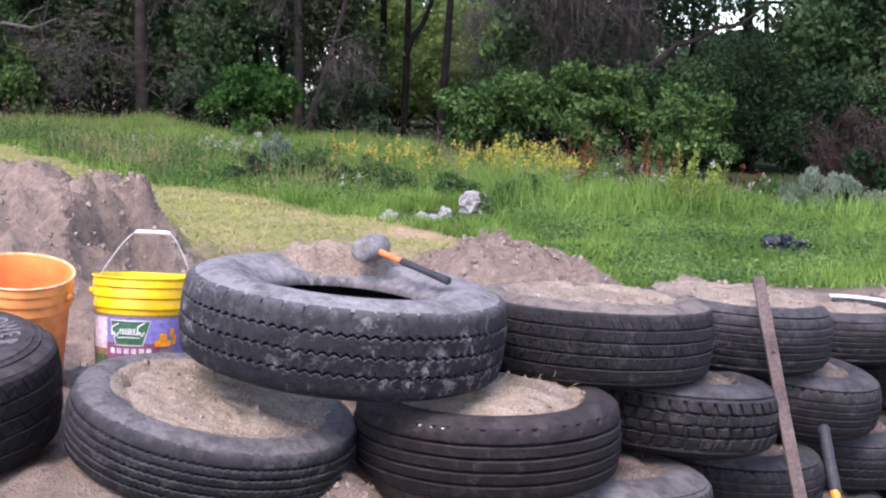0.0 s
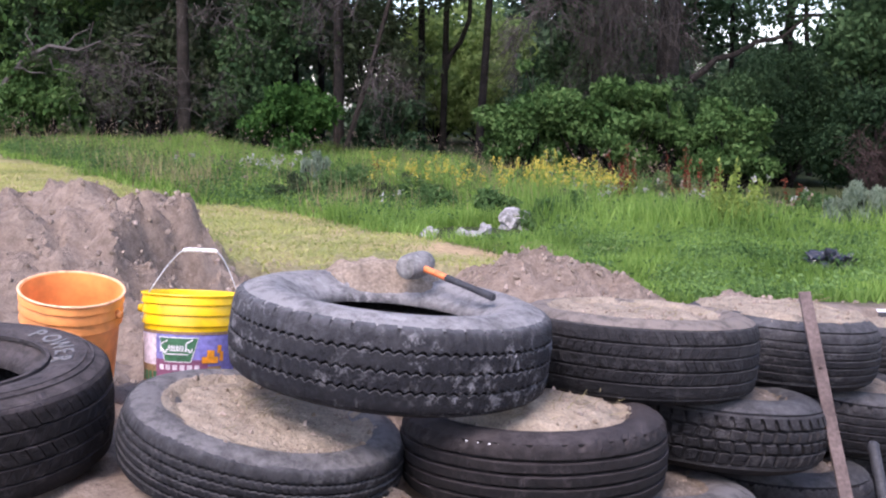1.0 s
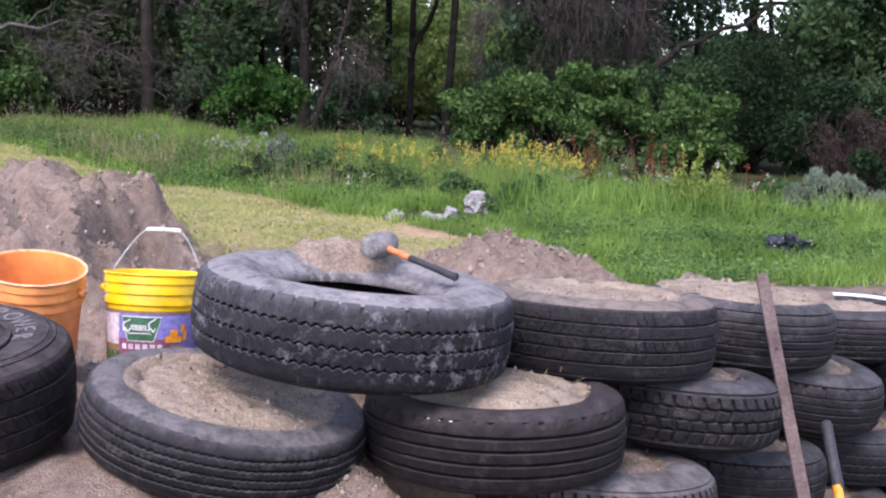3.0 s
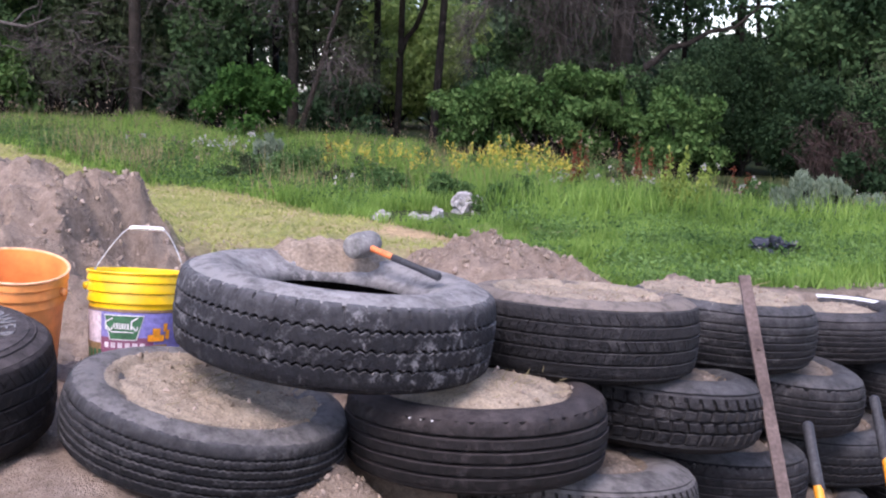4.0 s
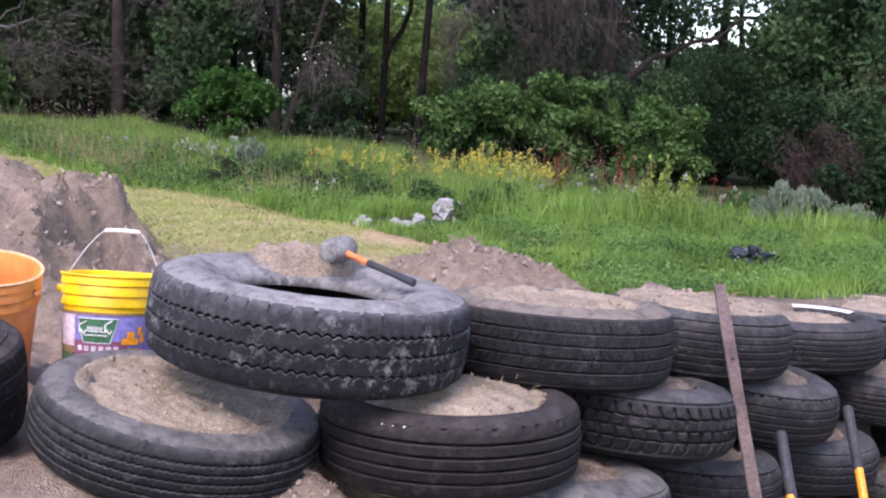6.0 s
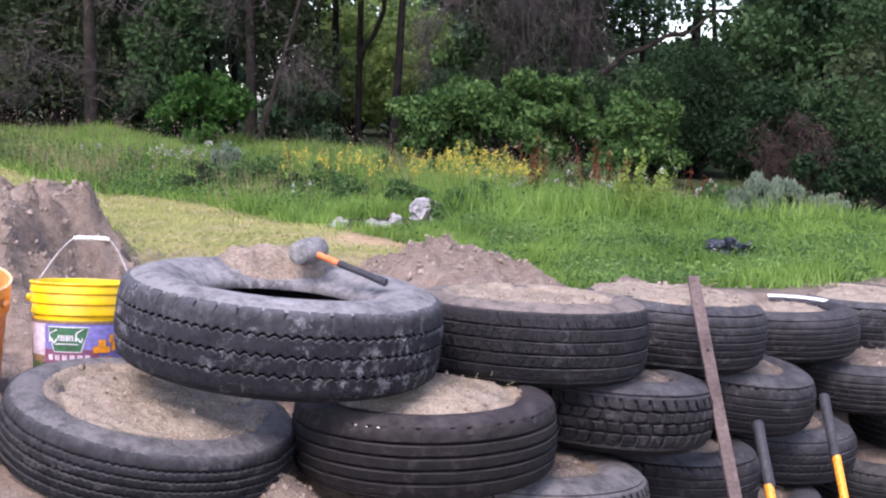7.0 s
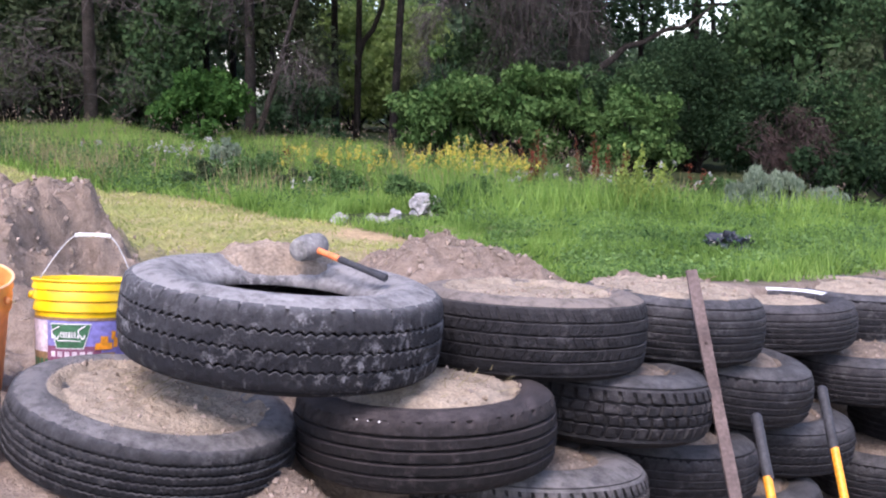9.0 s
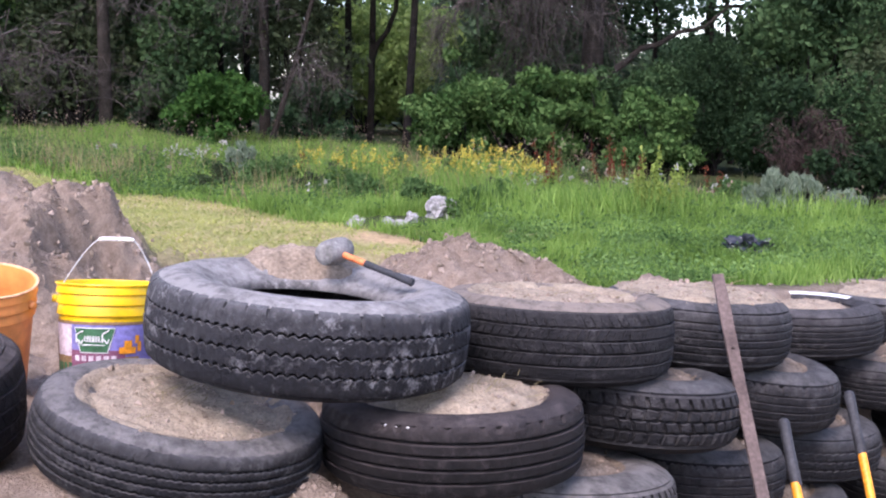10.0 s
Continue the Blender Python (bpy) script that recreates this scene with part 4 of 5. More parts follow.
M_WORD = two_tone("raised_rubber", (0.13, 0.122, 0.12), (0.24, 0.228, 0.22), 20, 0.8, 5, 0.2, 0.001)
M_PAINT = two_tone("white_band_paint", (0.58, 0.57, 0.56), (0.76, 0.75, 0.74), 18, 0.7, 5, 0.2, 0.001)


def band(r0, r1, z0, z1, a0, a1, n=24):
    """A thin curved patch on a cone between two angles, in degrees."""
    v, f = [], []
    for i in range(n + 1):
        a = radians(a0 + (a1 - a0) * i / n)
        for r, z in ((r0, z0), (r1, z1)):
            v.append((r * math.cos(a), r * math.sin(a), z))
        if i:
            k = 2 * i
            f.append((k - 2, k, k + 1, k - 1))
    return v, f


def bucket(m, material, label, handle_up, turn, rim_material):
    """A five-gallon pail: tapered wall with thickness, three ribs and a rolled rim, ears and a wire bail."""
    t = thing("bucket", m @ pose(0, 0, 0, 0, 0, turn), label, "bucket")
    H, rb, rt = 0.365, 0.130, 0.148

    def wall(z):
        return rb + (rt - rb) * z / H

    prof = [(0.0, 0.0), (rb - 0.006, 0.0), (rb, 0.006)]
    prof += [(wall(z), z) for z in (0.05, 0.12, 0.20, 0.262)]
    for z in (0.270, 0.303, 0.335):
        w = wall(z)
        prof += [(w, z), (w + 0.007, z + 0.003), (w + 0.007, z + 0.007), (w + 0.003, z + 0.027)]
    prof += [(rt + 0.004, H - 0.006), (rt + 0.005, H - 0.002), (rt + 0.002, H), (rt - 0.003, H - 0.001), (rt - 0.004, H - 0.012), (rb - 0.004, 0.012), (0.0, 0.010)]
    v, f = lathe(prof, 72)
    link_mesh("body", v, [tuple(reversed(q)) for q in f], material, t, "", True)
    v, f = lathe([(rt + 0.0045 + 0.0042 * math.cos(a), H + 0.001 + 0.0035 * math.sin(a)) for a in (0.0, 0.8, 1.6, 2.4, 3.14, 3.9, 4.7, 5.5)], 72, True)
    link_mesh("rim", v, [tuple(reversed(q)) for q in f], rim_material, t, "rolled rim, paler than the wall", True)
    for s in (1, -1):
        bm = bmesh.new()
        bmesh.ops.create_cone(bm, cap_ends=True, segments=16, radius1=0.014, radius2=0.011, depth=0.016, matrix=pose(s * (rt + 0.008), 0, H - 0.05, 0, 90 * s))
        part("ear", bm, material, t)
    pts = []
    for i in range(25):
        a = math.pi * i / 24
        x = (rt + 0.012) * math.cos(a)
        if handle_up:
            u = (24 - 2 * i) / 24
            k = max(0.0, abs(u) - 0.30) / 0.70
            pts.append(((rt + 0.012) * u + 0.020 * (1 - u * u), 0.02 * math.sin(a), H - 0.05 + 0.188 * (1 - k ** 1.45)))
        else:
            pts.append((x, -(rt + 0.014) * math.sin(a), H - 0.05 - 0.07 * math.sin(a)))
    v, f = tube(pts, [0.0022] * len(pts), 6)
    bail = link_mesh("bail", v, f, M_WIRE, t, "thin wire bail", True)
    if handle_up:
        v, f = tube(pts[8:17], [0.0065] + [0.0075] * 7 + [0.0065], 12)
        link_mesh("grip", v, f, M_WHITEP, bail, "white plastic grip", True)
    return t, wall


t, wall = bucket(lying(-1.211, 3.118, 0.974, 9, -9) @ pose(0, 0, -0.365), M_ORANGE, "empty orange plastic bucket standing in sand", False, 172, M_ORANGEL)
t, wall = bucket(lying(-0.888, 3.273, 0.930, 3, 7.5) @ pose(0, 0, -0.365), M_YELLOW, "yellow plastic bucket with a printed label", True, 8, M_YELLOW)


def patch(name, z0, z1, a0, a1, material, lift, label=""):
    v, f = band(wall(z0) + lift, wall(z1) + lift, z0, z1, a0, a1)
    link_mesh(name, v, f, material, t, label, True)


patch("label_panel", 0.03, 0.255, -180, 180, M_VIOLET, 0.0012, "violet printed label")
patch("label_panel", 0.15, 0.245, -172, -128, M_LILAC, 0.0020, "lilac sky of the label")
patch("label_panel", 0.05, 0.15, -172, -40, M_BROWN, 0.0020, "brown field of the label")
patch("label_panel", 0.115, 0.17, -128, -60, M_PURP, 0.0026, "dark purple strip of the label")
patch("label_edge", 0.247, 0.256, -180, 180, M_BROWN, 0.0030, "dark edge of the label")
for lift, grow, ma, label in ((0.0034, 0.0, M_PAINT, "pale outline of the sign"), (0.0042, 1.0, M_SIGN, "green sign shape")):
    v, f = [], []
    for i in range(15):
        s = i / 14
        z = 0.162 + 0.077 * s + (0.003 if s < 0.5 else -0.003) * grow
        half = 17 + 8 * s - 1.2 * grow
        for j in range(9):
            a = radians(-98 + half * (j - 4) / 4)
            v.append(((wall(z) + lift) * math.cos(a), (wall(z) + lift) * math.sin(a), z))
        if i:
            f += [((i - 1) * 9 + j, (i - 1) * 9 + j + 1, i * 9 + j + 1, i * 9 + j) for j in range(8)]
    link_mesh("sign_panel", v, f, ma, t, label, True)


def swash(name, places, radius, material):
    """A rounded stroke laid on the bucket's wall through (angle, height) places."""
    pts = [((wall(z) + 0.0052) * math.cos(radians(a)), (wall(z) + 0.0052) * math.sin(radians(a)), z) for a, z in places]
    v, f = tube(pts, [radius * (0.6 if i in (0, len(pts) - 1) else 1.0) for i in range(len(pts))], 6)
    link_mesh(name, v, f, material, t, "", True)


for a0, z0, wide, high in ((-115, 0.213, 5.0, 0.017), (-84, 0.216, 4.2, 0.018)):
    swash("sign_swash", [(a0 + wide * math.cos(0.5 + 0.26 * i), z0 + high * (0.95 - i / 11)) if i < 12 else (a0 + wide * math.cos(0.5 + 0.26 * i), z0 - high + 0.006 * math.sin(i)) for i in range(0, 22)], 0.0022, M_WHITEP)
swash("sign_swash", [(-109 + 0.46 * i + 1.6 * math.cos(0.9 * i), 0.205 + 0.0085 * math.sin(0.9 * i)) for i in range(44)], 0.0016, M_WHITEP)
swash("sign_swash", [(-113 + 2.8 * i, 0.186 + 0.0012 * i * (10 - i) / 25) for i in range(11)], 0.0018, M_WHITEP)
for i in range(6):
    patch("strip_bar", 0.138, 0.154, -122 + i * 9, -116 + i * 9, M_LILAC, 0.0034)
for z0, z1, a0, a1 in ((0.160, 0.180, -68, -46), (0.178, 0.200, -62, -52), (0.190, 0.215, -48, -42), (0.165, 0.195, -44, -38)):
    patch("machine_mark", z0, z1, a0, a1, M_SHAFT, 0.0038, "orange machine on the label")
patch("figure_patch", 0.140, 0.195, -166, -160, M_BROWN, 0.0034, "small dark shape on the label")
for i in range(4):
    patch("word_bar", 0.100, 0.130, -160 + i * 9, -154 + i * 9, M_SIGN, 0.0034)


def hammer():
    """A short mallet: barrel-shaped worn head, orange fibreglass neck and black grip."""
    a, b = Vector((-0.150, 2.800, 1.088)), Vector((0.056, 2.625, 1.030))
    d = (b - a).normalized()
    t = thing("mallet", Matrix.Translation(a), "short mallet with a worn grey head, lying on the empty tyre", "hammer")
    ax = d.cross(Vector((0, 0, 1))).normalized()
    ax = (ax * -1 + d * -0.15).normalized()
    prof = [(-0.0550, 0.012), (-0.0535, 0.022), (-0.050, 0.029), (-0.040, 0.033), (-0.020, 0.0355), (0.0, 0.036), (0.020, 0.0355), (0.040, 0.033), (0.050, 0.029), (0.0535, 0.022), (0.055, 0.012)]
    v, f = tube([ax * p for p, r in prof], [r for p, r in prof], 20)
    link_mesh("head", v, f, M_HEAD, t, "scuffed grey mallet head", True)
    ln = (b - a).length
    v, f = tube([d * s for s in (0.028, 0.06, 0.12)], [0.0095, 0.0085, 0.0085], 12)
    link_mesh("shaft", v, f, M_FIBRE, t, "orange fibreglass neck", True)
    v, f = tube([d * s for s in (0.112, 0.116, 0.16, 0.21, ln - 0.01, ln - 0.004, ln)], [0.0085, 0.0098, 0.0088, 0.0090, 0.0105, 0.0115, 0.008], 12)
    link_mesh("grip", v, f, M_GRIP, t, "black rubber grip", True)


hammer()


def flat_bar():
    """A weathered flat bar that leans on the wall."""
    a, b = Vector((0.972, 3.060, 0.958)), Vector((0.997, 2.675, 0.400))
    d = (b - a).normalized()
    end = a + d * ((a.z + 0.06) / -d.z)
    t = thing("flat_bar", Matrix.Identity(4), "weathered brown flat bar leaning on the tyres", "bar")
    side = Vector((1, 0, 0))
    side = (side - d * side.dot(d)).normalized()
    nrm = side.cross(d)
    v, f = [], []
    n = 30
    for i in range(n + 1):
        p = a + (end - a) * i / n
        w = 0.0175 + 0.0012 * noise.noise(p * 12)
        bow = nrm * (0.006 * math.sin(math.pi * i / n))
        for s, q in ((-1, -0.8), (-0.85, -1), (0.85, -1), (1, -0.8), (1, 0.8), (0.85, 1), (-0.85, 1), (-1, 0.8)):
            v.append(p + side * s * w + nrm * q * 0.006 + bow)
        if i:
            for k in range(8):
                f.append(((i - 1) * 8 + k, (i - 1) * 8 + (k + 1) % 8, i * 8 + (k + 1) % 8, i * 8 + k))
    f += [tuple(range(8)), tuple(reversed(range(n * 8, n * 8 + 8)))]
    link_mesh("bar", v, f, M_IRON, t)
    hole = a + (end - a) * 0.19 - nrm * 0.0066
    bm = bmesh.new()
    bmesh.ops.create_icosphere(bm, subdivisions=2, radius=0.006, matrix=Matrix.Translation(hole) @ Matrix.Diagonal((1, 0.3, 1, 1)))
    part("rivet", bm, M_IRON, t)


flat_bar()


def long_handle(top, mid, low, label):
    """The upright handle of a tool: black rubber grip over a yellow shaft."""
    top, mid, low = Vector(top), Vector(mid), Vector(low)
    d = (low - top).normalized()
    t = thing("tool_handle", Matrix.Identity(4), label, "tool", "tools leaning on the wall")
    g = (mid - top).length
    v, f = tube([top + d * s for s in (0, 0.004, 0.012, 0.04, g * 0.5, g - 0.006, g)], [0.008, 0.0135, 0.0165, 0.0165, 0.0155, 0.0165, 0.0145], 14)
    link_mesh("grip", v, f, M_GRIP, t, "long black rubber grip", True)
    end = top + d * ((top.z + 0.16) / -d.z)
    v, f = tube([mid - d * 0.01, mid + (end - mid) * 0.5, end], [0.0135, 0.0135, 0.0135], 14)
    link_mesh("shaft", v, f, M_SHAFT, t, "glossy yellow shaft", True)


long_handle((1.145, 2.950, 0.542), (1.138, 2.816, 0.385), (1.141, 2.790, 0.348), "black-gripped yellow tool handle leaning on the tyres")
long_handle((1.453, 3.207, 0.545), (1.454, 3.091, 0.373), (1.454, 3.011, 0.247), "longer black-gripped yellow tool handle beside the wall")


def lump(name, x, y, z, sx, sy, sz, seed, material, label, category, sub=3, rough=0.35, freq=1.6, group=""):
    bm = bmesh.new()
    bmesh.ops.create_icosphere(bm, subdivisions=sub, radius=1)
    for v in bm.verts:
        n = noise.fractal(v.co * freq + Vector((seed, seed * 2, 0)), 1, 2, 4)
        r = noise.noise(v.co * 0.9 + Vector((seed * 5, 0, seed)))
        v.co *= 1 + rough * n + 0.3 * r
        v.co = Vector((v.co.x * sx, v.co.y * sy, v.co.z * sz))
    ob = part(name, bm, material, None, "", False)
    ob.location = (x, y, z)
    tagged(ob, label, category, group)


for i, (x, y, s, h, label) in enumerate(((0.33, 8.43, 0.105, 0.115, "large pale boulder at the meadow's edge"), (0.455, 8.40, 0.065, 0.10, "pale stone beside the large boulder"),
                                         (-0.303, 7.76, 0.065, 0.05, "rounded grey stone on the lawn"), (-0.06, 7.92, 0.06, 0.035, "flat pale stone in a low row"),
                                         (0.028, 7.85, 0.07, 0.03, "flat pale slab in a low row"), (0.115, 8.05, 0.05, 0.05, "small pale stone beside the slabs"))):
    lump("stone", x, y, ground_z(x, y) + h * 0.6, s * 0.92, s * 0.85, h * 0.92, 13 + i, M_STONE, label, "stone", rough=0.45, group="stones on the lawn")
lump("black_bag", 2.235, 6.45, ground_z(2.235, 6.45) + 0.06, 0.12, 0.10, 0.07, 31, M_BAG, "crumpled black plastic bag in the grass", "bag", 4, 0.9, 2.6)


def clods():
    """Loose lumps of dug earth on the heaps and beside the tyres."""
    rng = np.random.default_rng(21)
    base = [(1, 0, 0), (-1, 0, 0), (0, 1, 0), (0, -1, 0), (0, 0, 1), (0, 0, -1), (0.6, 0.6, 0.6), (-0.6, 0.6, 0.6), (-0.6, -0.6, 0.6), (0.6, -0.6, 0.6)]
    fc = [(0, 6, 9), (6, 4, 9), (2, 6, 0), (2, 7, 6), (7, 4, 6), (1, 7, 2), (1, 8, 7), (8, 4, 7), (3, 8, 1), (3, 9, 8), (9, 4, 8), (0, 9, 3), (0, 5, 2), (2, 5, 1), (1, 5, 3), (3, 5, 0)]
    verts, faces = [], []
    spots = [(-2.2, 5.0, 1.1, 1.1, 3600, 0.0085), (-1.2, 4.5, 0.6, 0.6, 900, 0.010), (-1.42, 4.95, 0.3, 0.9, 1100, 0.0095), (0.33, 4.85, 0.6, 0.6, 2600, 0.0085), (-0.42, 3.55, 0.45, 0.4, 500, 0.010), (-0.13, 2.26, 0.20, 0.16, 1500, 0.0042), (-0.9, 2.1, 0.5, 0.3, 220, 0.004), (-0.8, 3.5, 0.9, 0.6, 600, 0.010), (1.0, 3.9, 0.7, 0.4, 300, 0.008)]
    for cx, cy, rx, ry, n, size in spots:
        for i in range(n):
            x, y = cx + rng.normal() * rx * 0.5, cy + rng.normal() * ry * 0.5
            r = size * min(4.5, rng.pareto(2.2) + 0.45)
            r *= 0.55
            z = ground_z(x, y) + r * 0.2
            turn = Euler(rng.uniform(0, 6, 3)).to_matrix()
            if wall_side(x, y) < 0.25 and cy > 2.6:
                continue
            o = len(verts)
            for bx, by, bz in base:
                k = r * rng.uniform(0.6, 1.1)
                w = turn @ Vector((bx * k, by * k * 0.8, bz * k * 0.7))
                verts.append((x + w.x, y + w.y, z + w.z))
            faces += [tuple(q + o for q in t3) for t3 in fc]
    tagged(link_mesh("earth_clods", verts, faces, M_CLOD), "crumbled tan earth clods on the heaps", "earth", kind="stuff")


clods()


def rim_heap():
    """Sand thrown over the far side of the empty tyre."""
    n, verts, faces = 60, [], []
    m = lying(*A_POSE)
    side = tyre_profile(0.400, 0.228, 0.205)
    for j in range(40):
        for i in range(n):
            u, w = i / (n - 1) * 2 - 1, j / 39 * 2 - 1
            a, r = radians(101 - 34 * u), 0.305 + 0.088 * w
            zs = 0.05
            for (r0, z0), (r1, z1) in zip(side, side[1:]):
                if r0 <= r <= r1:
                    zs = z0 + (z1 - z0) * (r - r0) / max(1e-6, r1 - r0)
            x, y = r * math.cos(a), r * math.sin(a)
            k = max(0.0, (1 - abs(u) ** 1.7) * (1 - abs(w) ** 2.5) - 0.22 * fbm(x, y, 8, 5) * (1 - abs(u)))
            verts.append(m @ Vector((x, y, zs - 0.014 + 0.055 * k ** 0.8 + 0.014 * fbm(x, y, 25, 5) * min(1, 3 * k))))
    faces = [(j * n + i, j * n + i + 1, (j + 1) * n + i + 1, (j + 1) * n + i) for j in range(39) for i in range(n - 1)]
    tagged(link_mesh("sand_mound", verts, faces, M_CLOD, None, "", True), "tan sand thrown over the rim of the empty tyre", "sand")


rim_heap()


def straws():
    rng = np.random.default_rng(8)
    out = []
    for cx, cy, cz, r, n in ((0.471, 2.96, 0.915, 0.20, 60), (0.22, 2.50, 0.778, 0.11, 50), (-0.50, 2.45, 0.80, 0.16, 30), (1.0, 3.36, 0.85, 0.2, 50), (0.33, 4.7, 0.86, 0.25, 60)):
        for i in range(n):
            p = np.array([cx + rng.normal() * r * 0.5, cy + rng.normal() * r * 0.5, cz + rng.uniform(0.0, 0.02)])
            a = rng.uniform(0, math.pi)
            d = np.array([math.cos(a), math.sin(a), rng.uniform(-0.1, 0.25)]) * rng.uniform(0.02, 0.07)
            w = np.array([-math.sin(a), math.cos(a), 0.4]) * 0.0008
            out.append([p - w, p + w, p + d + w, p + d - w])
    tagged(quads_mesh("dry_straw", np.array(out), M_DRY), "scattered dry straw on sand and tyres", "straw", kind="stuff")


straws()


# ---- plants of the meadow ----
M_CLOVER = leaf_material("leaf_clover", (0.085, 0.165, 0.045), (0.19, 0.30, 0.10), 0.35)
M_WEED = leaf_material("leaf_weed", (0.052, 0.108, 0.034), (0.125, 0.205, 0.075), 0.35)


def stalk_plant(name, x, y, height, stems, leafm, headm, seed, label, spread=0.12, head=0.5, leaf=0.05, per=26, petal=0.03, group=""):
    """Upright stems with leaves below and a head of petals or seeds on each."""
    rng = np.random.default_rng(seed)
    t = thing(name, pose(x, y, ground_z(x, y) - 0.01), label, "plant", group)
    for i in range(stems):
        lc, hc = [], []
        b = np.array([rng.normal() * spread * 0.5, rng.normal() * spread * 0.5, 0])
        tip = b * 1.8 + np.array([rng.normal() * 0.05, rng.normal() * 0.05, height * rng.uniform(0.7, 1.1)])
        v, f = limb(b, tip, 0.004, 0.002, rng, 0.05, 4)
        stem = link_mesh("stem", v, f, leafm, t, "", True)
        for k in range(per):
            f = rng.uniform(0.05, 1 - head * 0.7)
            lc.append(b + (tip - b) * f + rng.normal(size=3) * 0.03)
        for k in range(per):
            f = rng.uniform(1 - head, 1.02)
            hc.append(b + (tip - b) * f + rng.normal(size=3) * (0.014 + 0.012 * (1 - f)))
        tagged(quads_mesh("foliage", leaf_quads(np.array(lc), leaf, rng, 0.1, 0.3), leafm, 4, stem), kind="stuff")
        tagged(quads_mesh("flower_head", leaf_quads(np.array(hc), petal, rng, -0.5, 0.6), headm, 4, stem), kind="stuff")
    return t


rng = np.random.default_rng(77)
for i in range(44):
    x = rng.uniform(-0.85, 1.35) if i % 2 else rng.uniform(0.35, 1.35)
    y = rng.uniform(9.9, 11.3)
    stalk_plant("yellow_flower", x, y, rng.uniform(0.36, 0.52), 3, M_GRASS, M_YEL, 200 + i, "tall meadow plant with clustered yellow flowers", 0.18, 0.20, 0.05, 20, 0.026, "yellow meadow flowers")
for i in range(34):
    if i < 14:
        x, y = rng.uniform(-3.6, -2.0), rng.uniform(11.5, 13)
    else:
        x, y = rng.uniform(-1.0, 4.2), rng.uniform(8.6, 11.5)
    stalk_plant("white_flower", x, y, rng.uniform(0.20, 0.34), 3, M_GRASS, M_WHITE if i % 3 else M_PINK, 300 + i, "meadow weed with small pale flower heads", 0.16, 0.12, 0.05, 9, 0.034, "pale meadow flowers")
for i, (x, y, h) in enumerate(((1.60, 11.0, 0.66), (1.70, 11.0, 0.58), (2.05, 10.6, 0.58), (2.3, 10.6, 0.54), (2.45, 10.7, 0.5), (-1.0, 11.0, 0.4), (1.4, 10.7, 0.4), (3.1, 10.2, 0.4))):
    stalk_plant("dock", x, y, h, 3, M_RED, M_RED, 400 + i, "rusty red dock plant gone to seed", 0.12, 0.7, 0.04, 34, 0.030, "red dock plants")
for i, (x, y, h) in enumerate(((1.96, 8.5, 0.44), (2.06, 8.5, 0.50), (2.14, 8.55, 0.66), (2.24, 8.5, 0.46), (2.38, 8.7, 0.46))):
    stalk_plant("spiky_weed", x, y, h, 5, M_SPIKE, M_SPIKE, 430 + i, "tall yellow-green spiky weed", 0.07, 0.75, 0.07, 40, 0.035, "spiky weeds")
for i, (x, y, w, h, n) in enumerate(((3.15, 8.55, 0.55, 0.56, 2600), (3.38, 8.6, 0.4, 0.5, 2000), (-1.66, 11.2, 0.35, 0.60, 1500), (-1.35, 11.3, 0.25, 0.22, 500), (4.2, 9.6, 0.5, 0.3, 900))):
    shrub(x, y, w, h, n * 2, 0.062, M_SAGE, 450 + i, "silvery grey-green sagebrush in the meadow", 26, "sagebrush", -2.2, 0.16, 0.6)
for i, (x, y, w, h, n) in enumerate(((0.62, 8.5, 0.6, 0.36, 2600), (0.9, 8.9, 0.5, 0.34, 1800), (0.2, 8.9, 0.5, 0.3, 1500), (-0.5, 10.0, 0.6, 0.36, 1800), (-1.2, 10.6, 0.6, 0.36, 1700))):
    shrub(x, y, w, h, n, 0.045, M_WEED, 470 + i, "bushy green weed beside the stones", 9, "weed_bush")

for i in range(34):
    x, y = rng.uniform(-3.6, 3.6), rng.uniform(9.0, 12.6)
    if y < edge_of_meadow(x) + 1.2 or (x > 2.4 and y > 10.3):
        continue
    shrub(x, y, rng.uniform(0.35, 0.75), rng.uniform(0.24, 0.44), 900, 0.042, M_WEED if i % 4 else M_LEAFO, 800 + i, "bushy green weed among the meadow grass", 10, "weed_bush", -0.4, 0.4, 0.8)


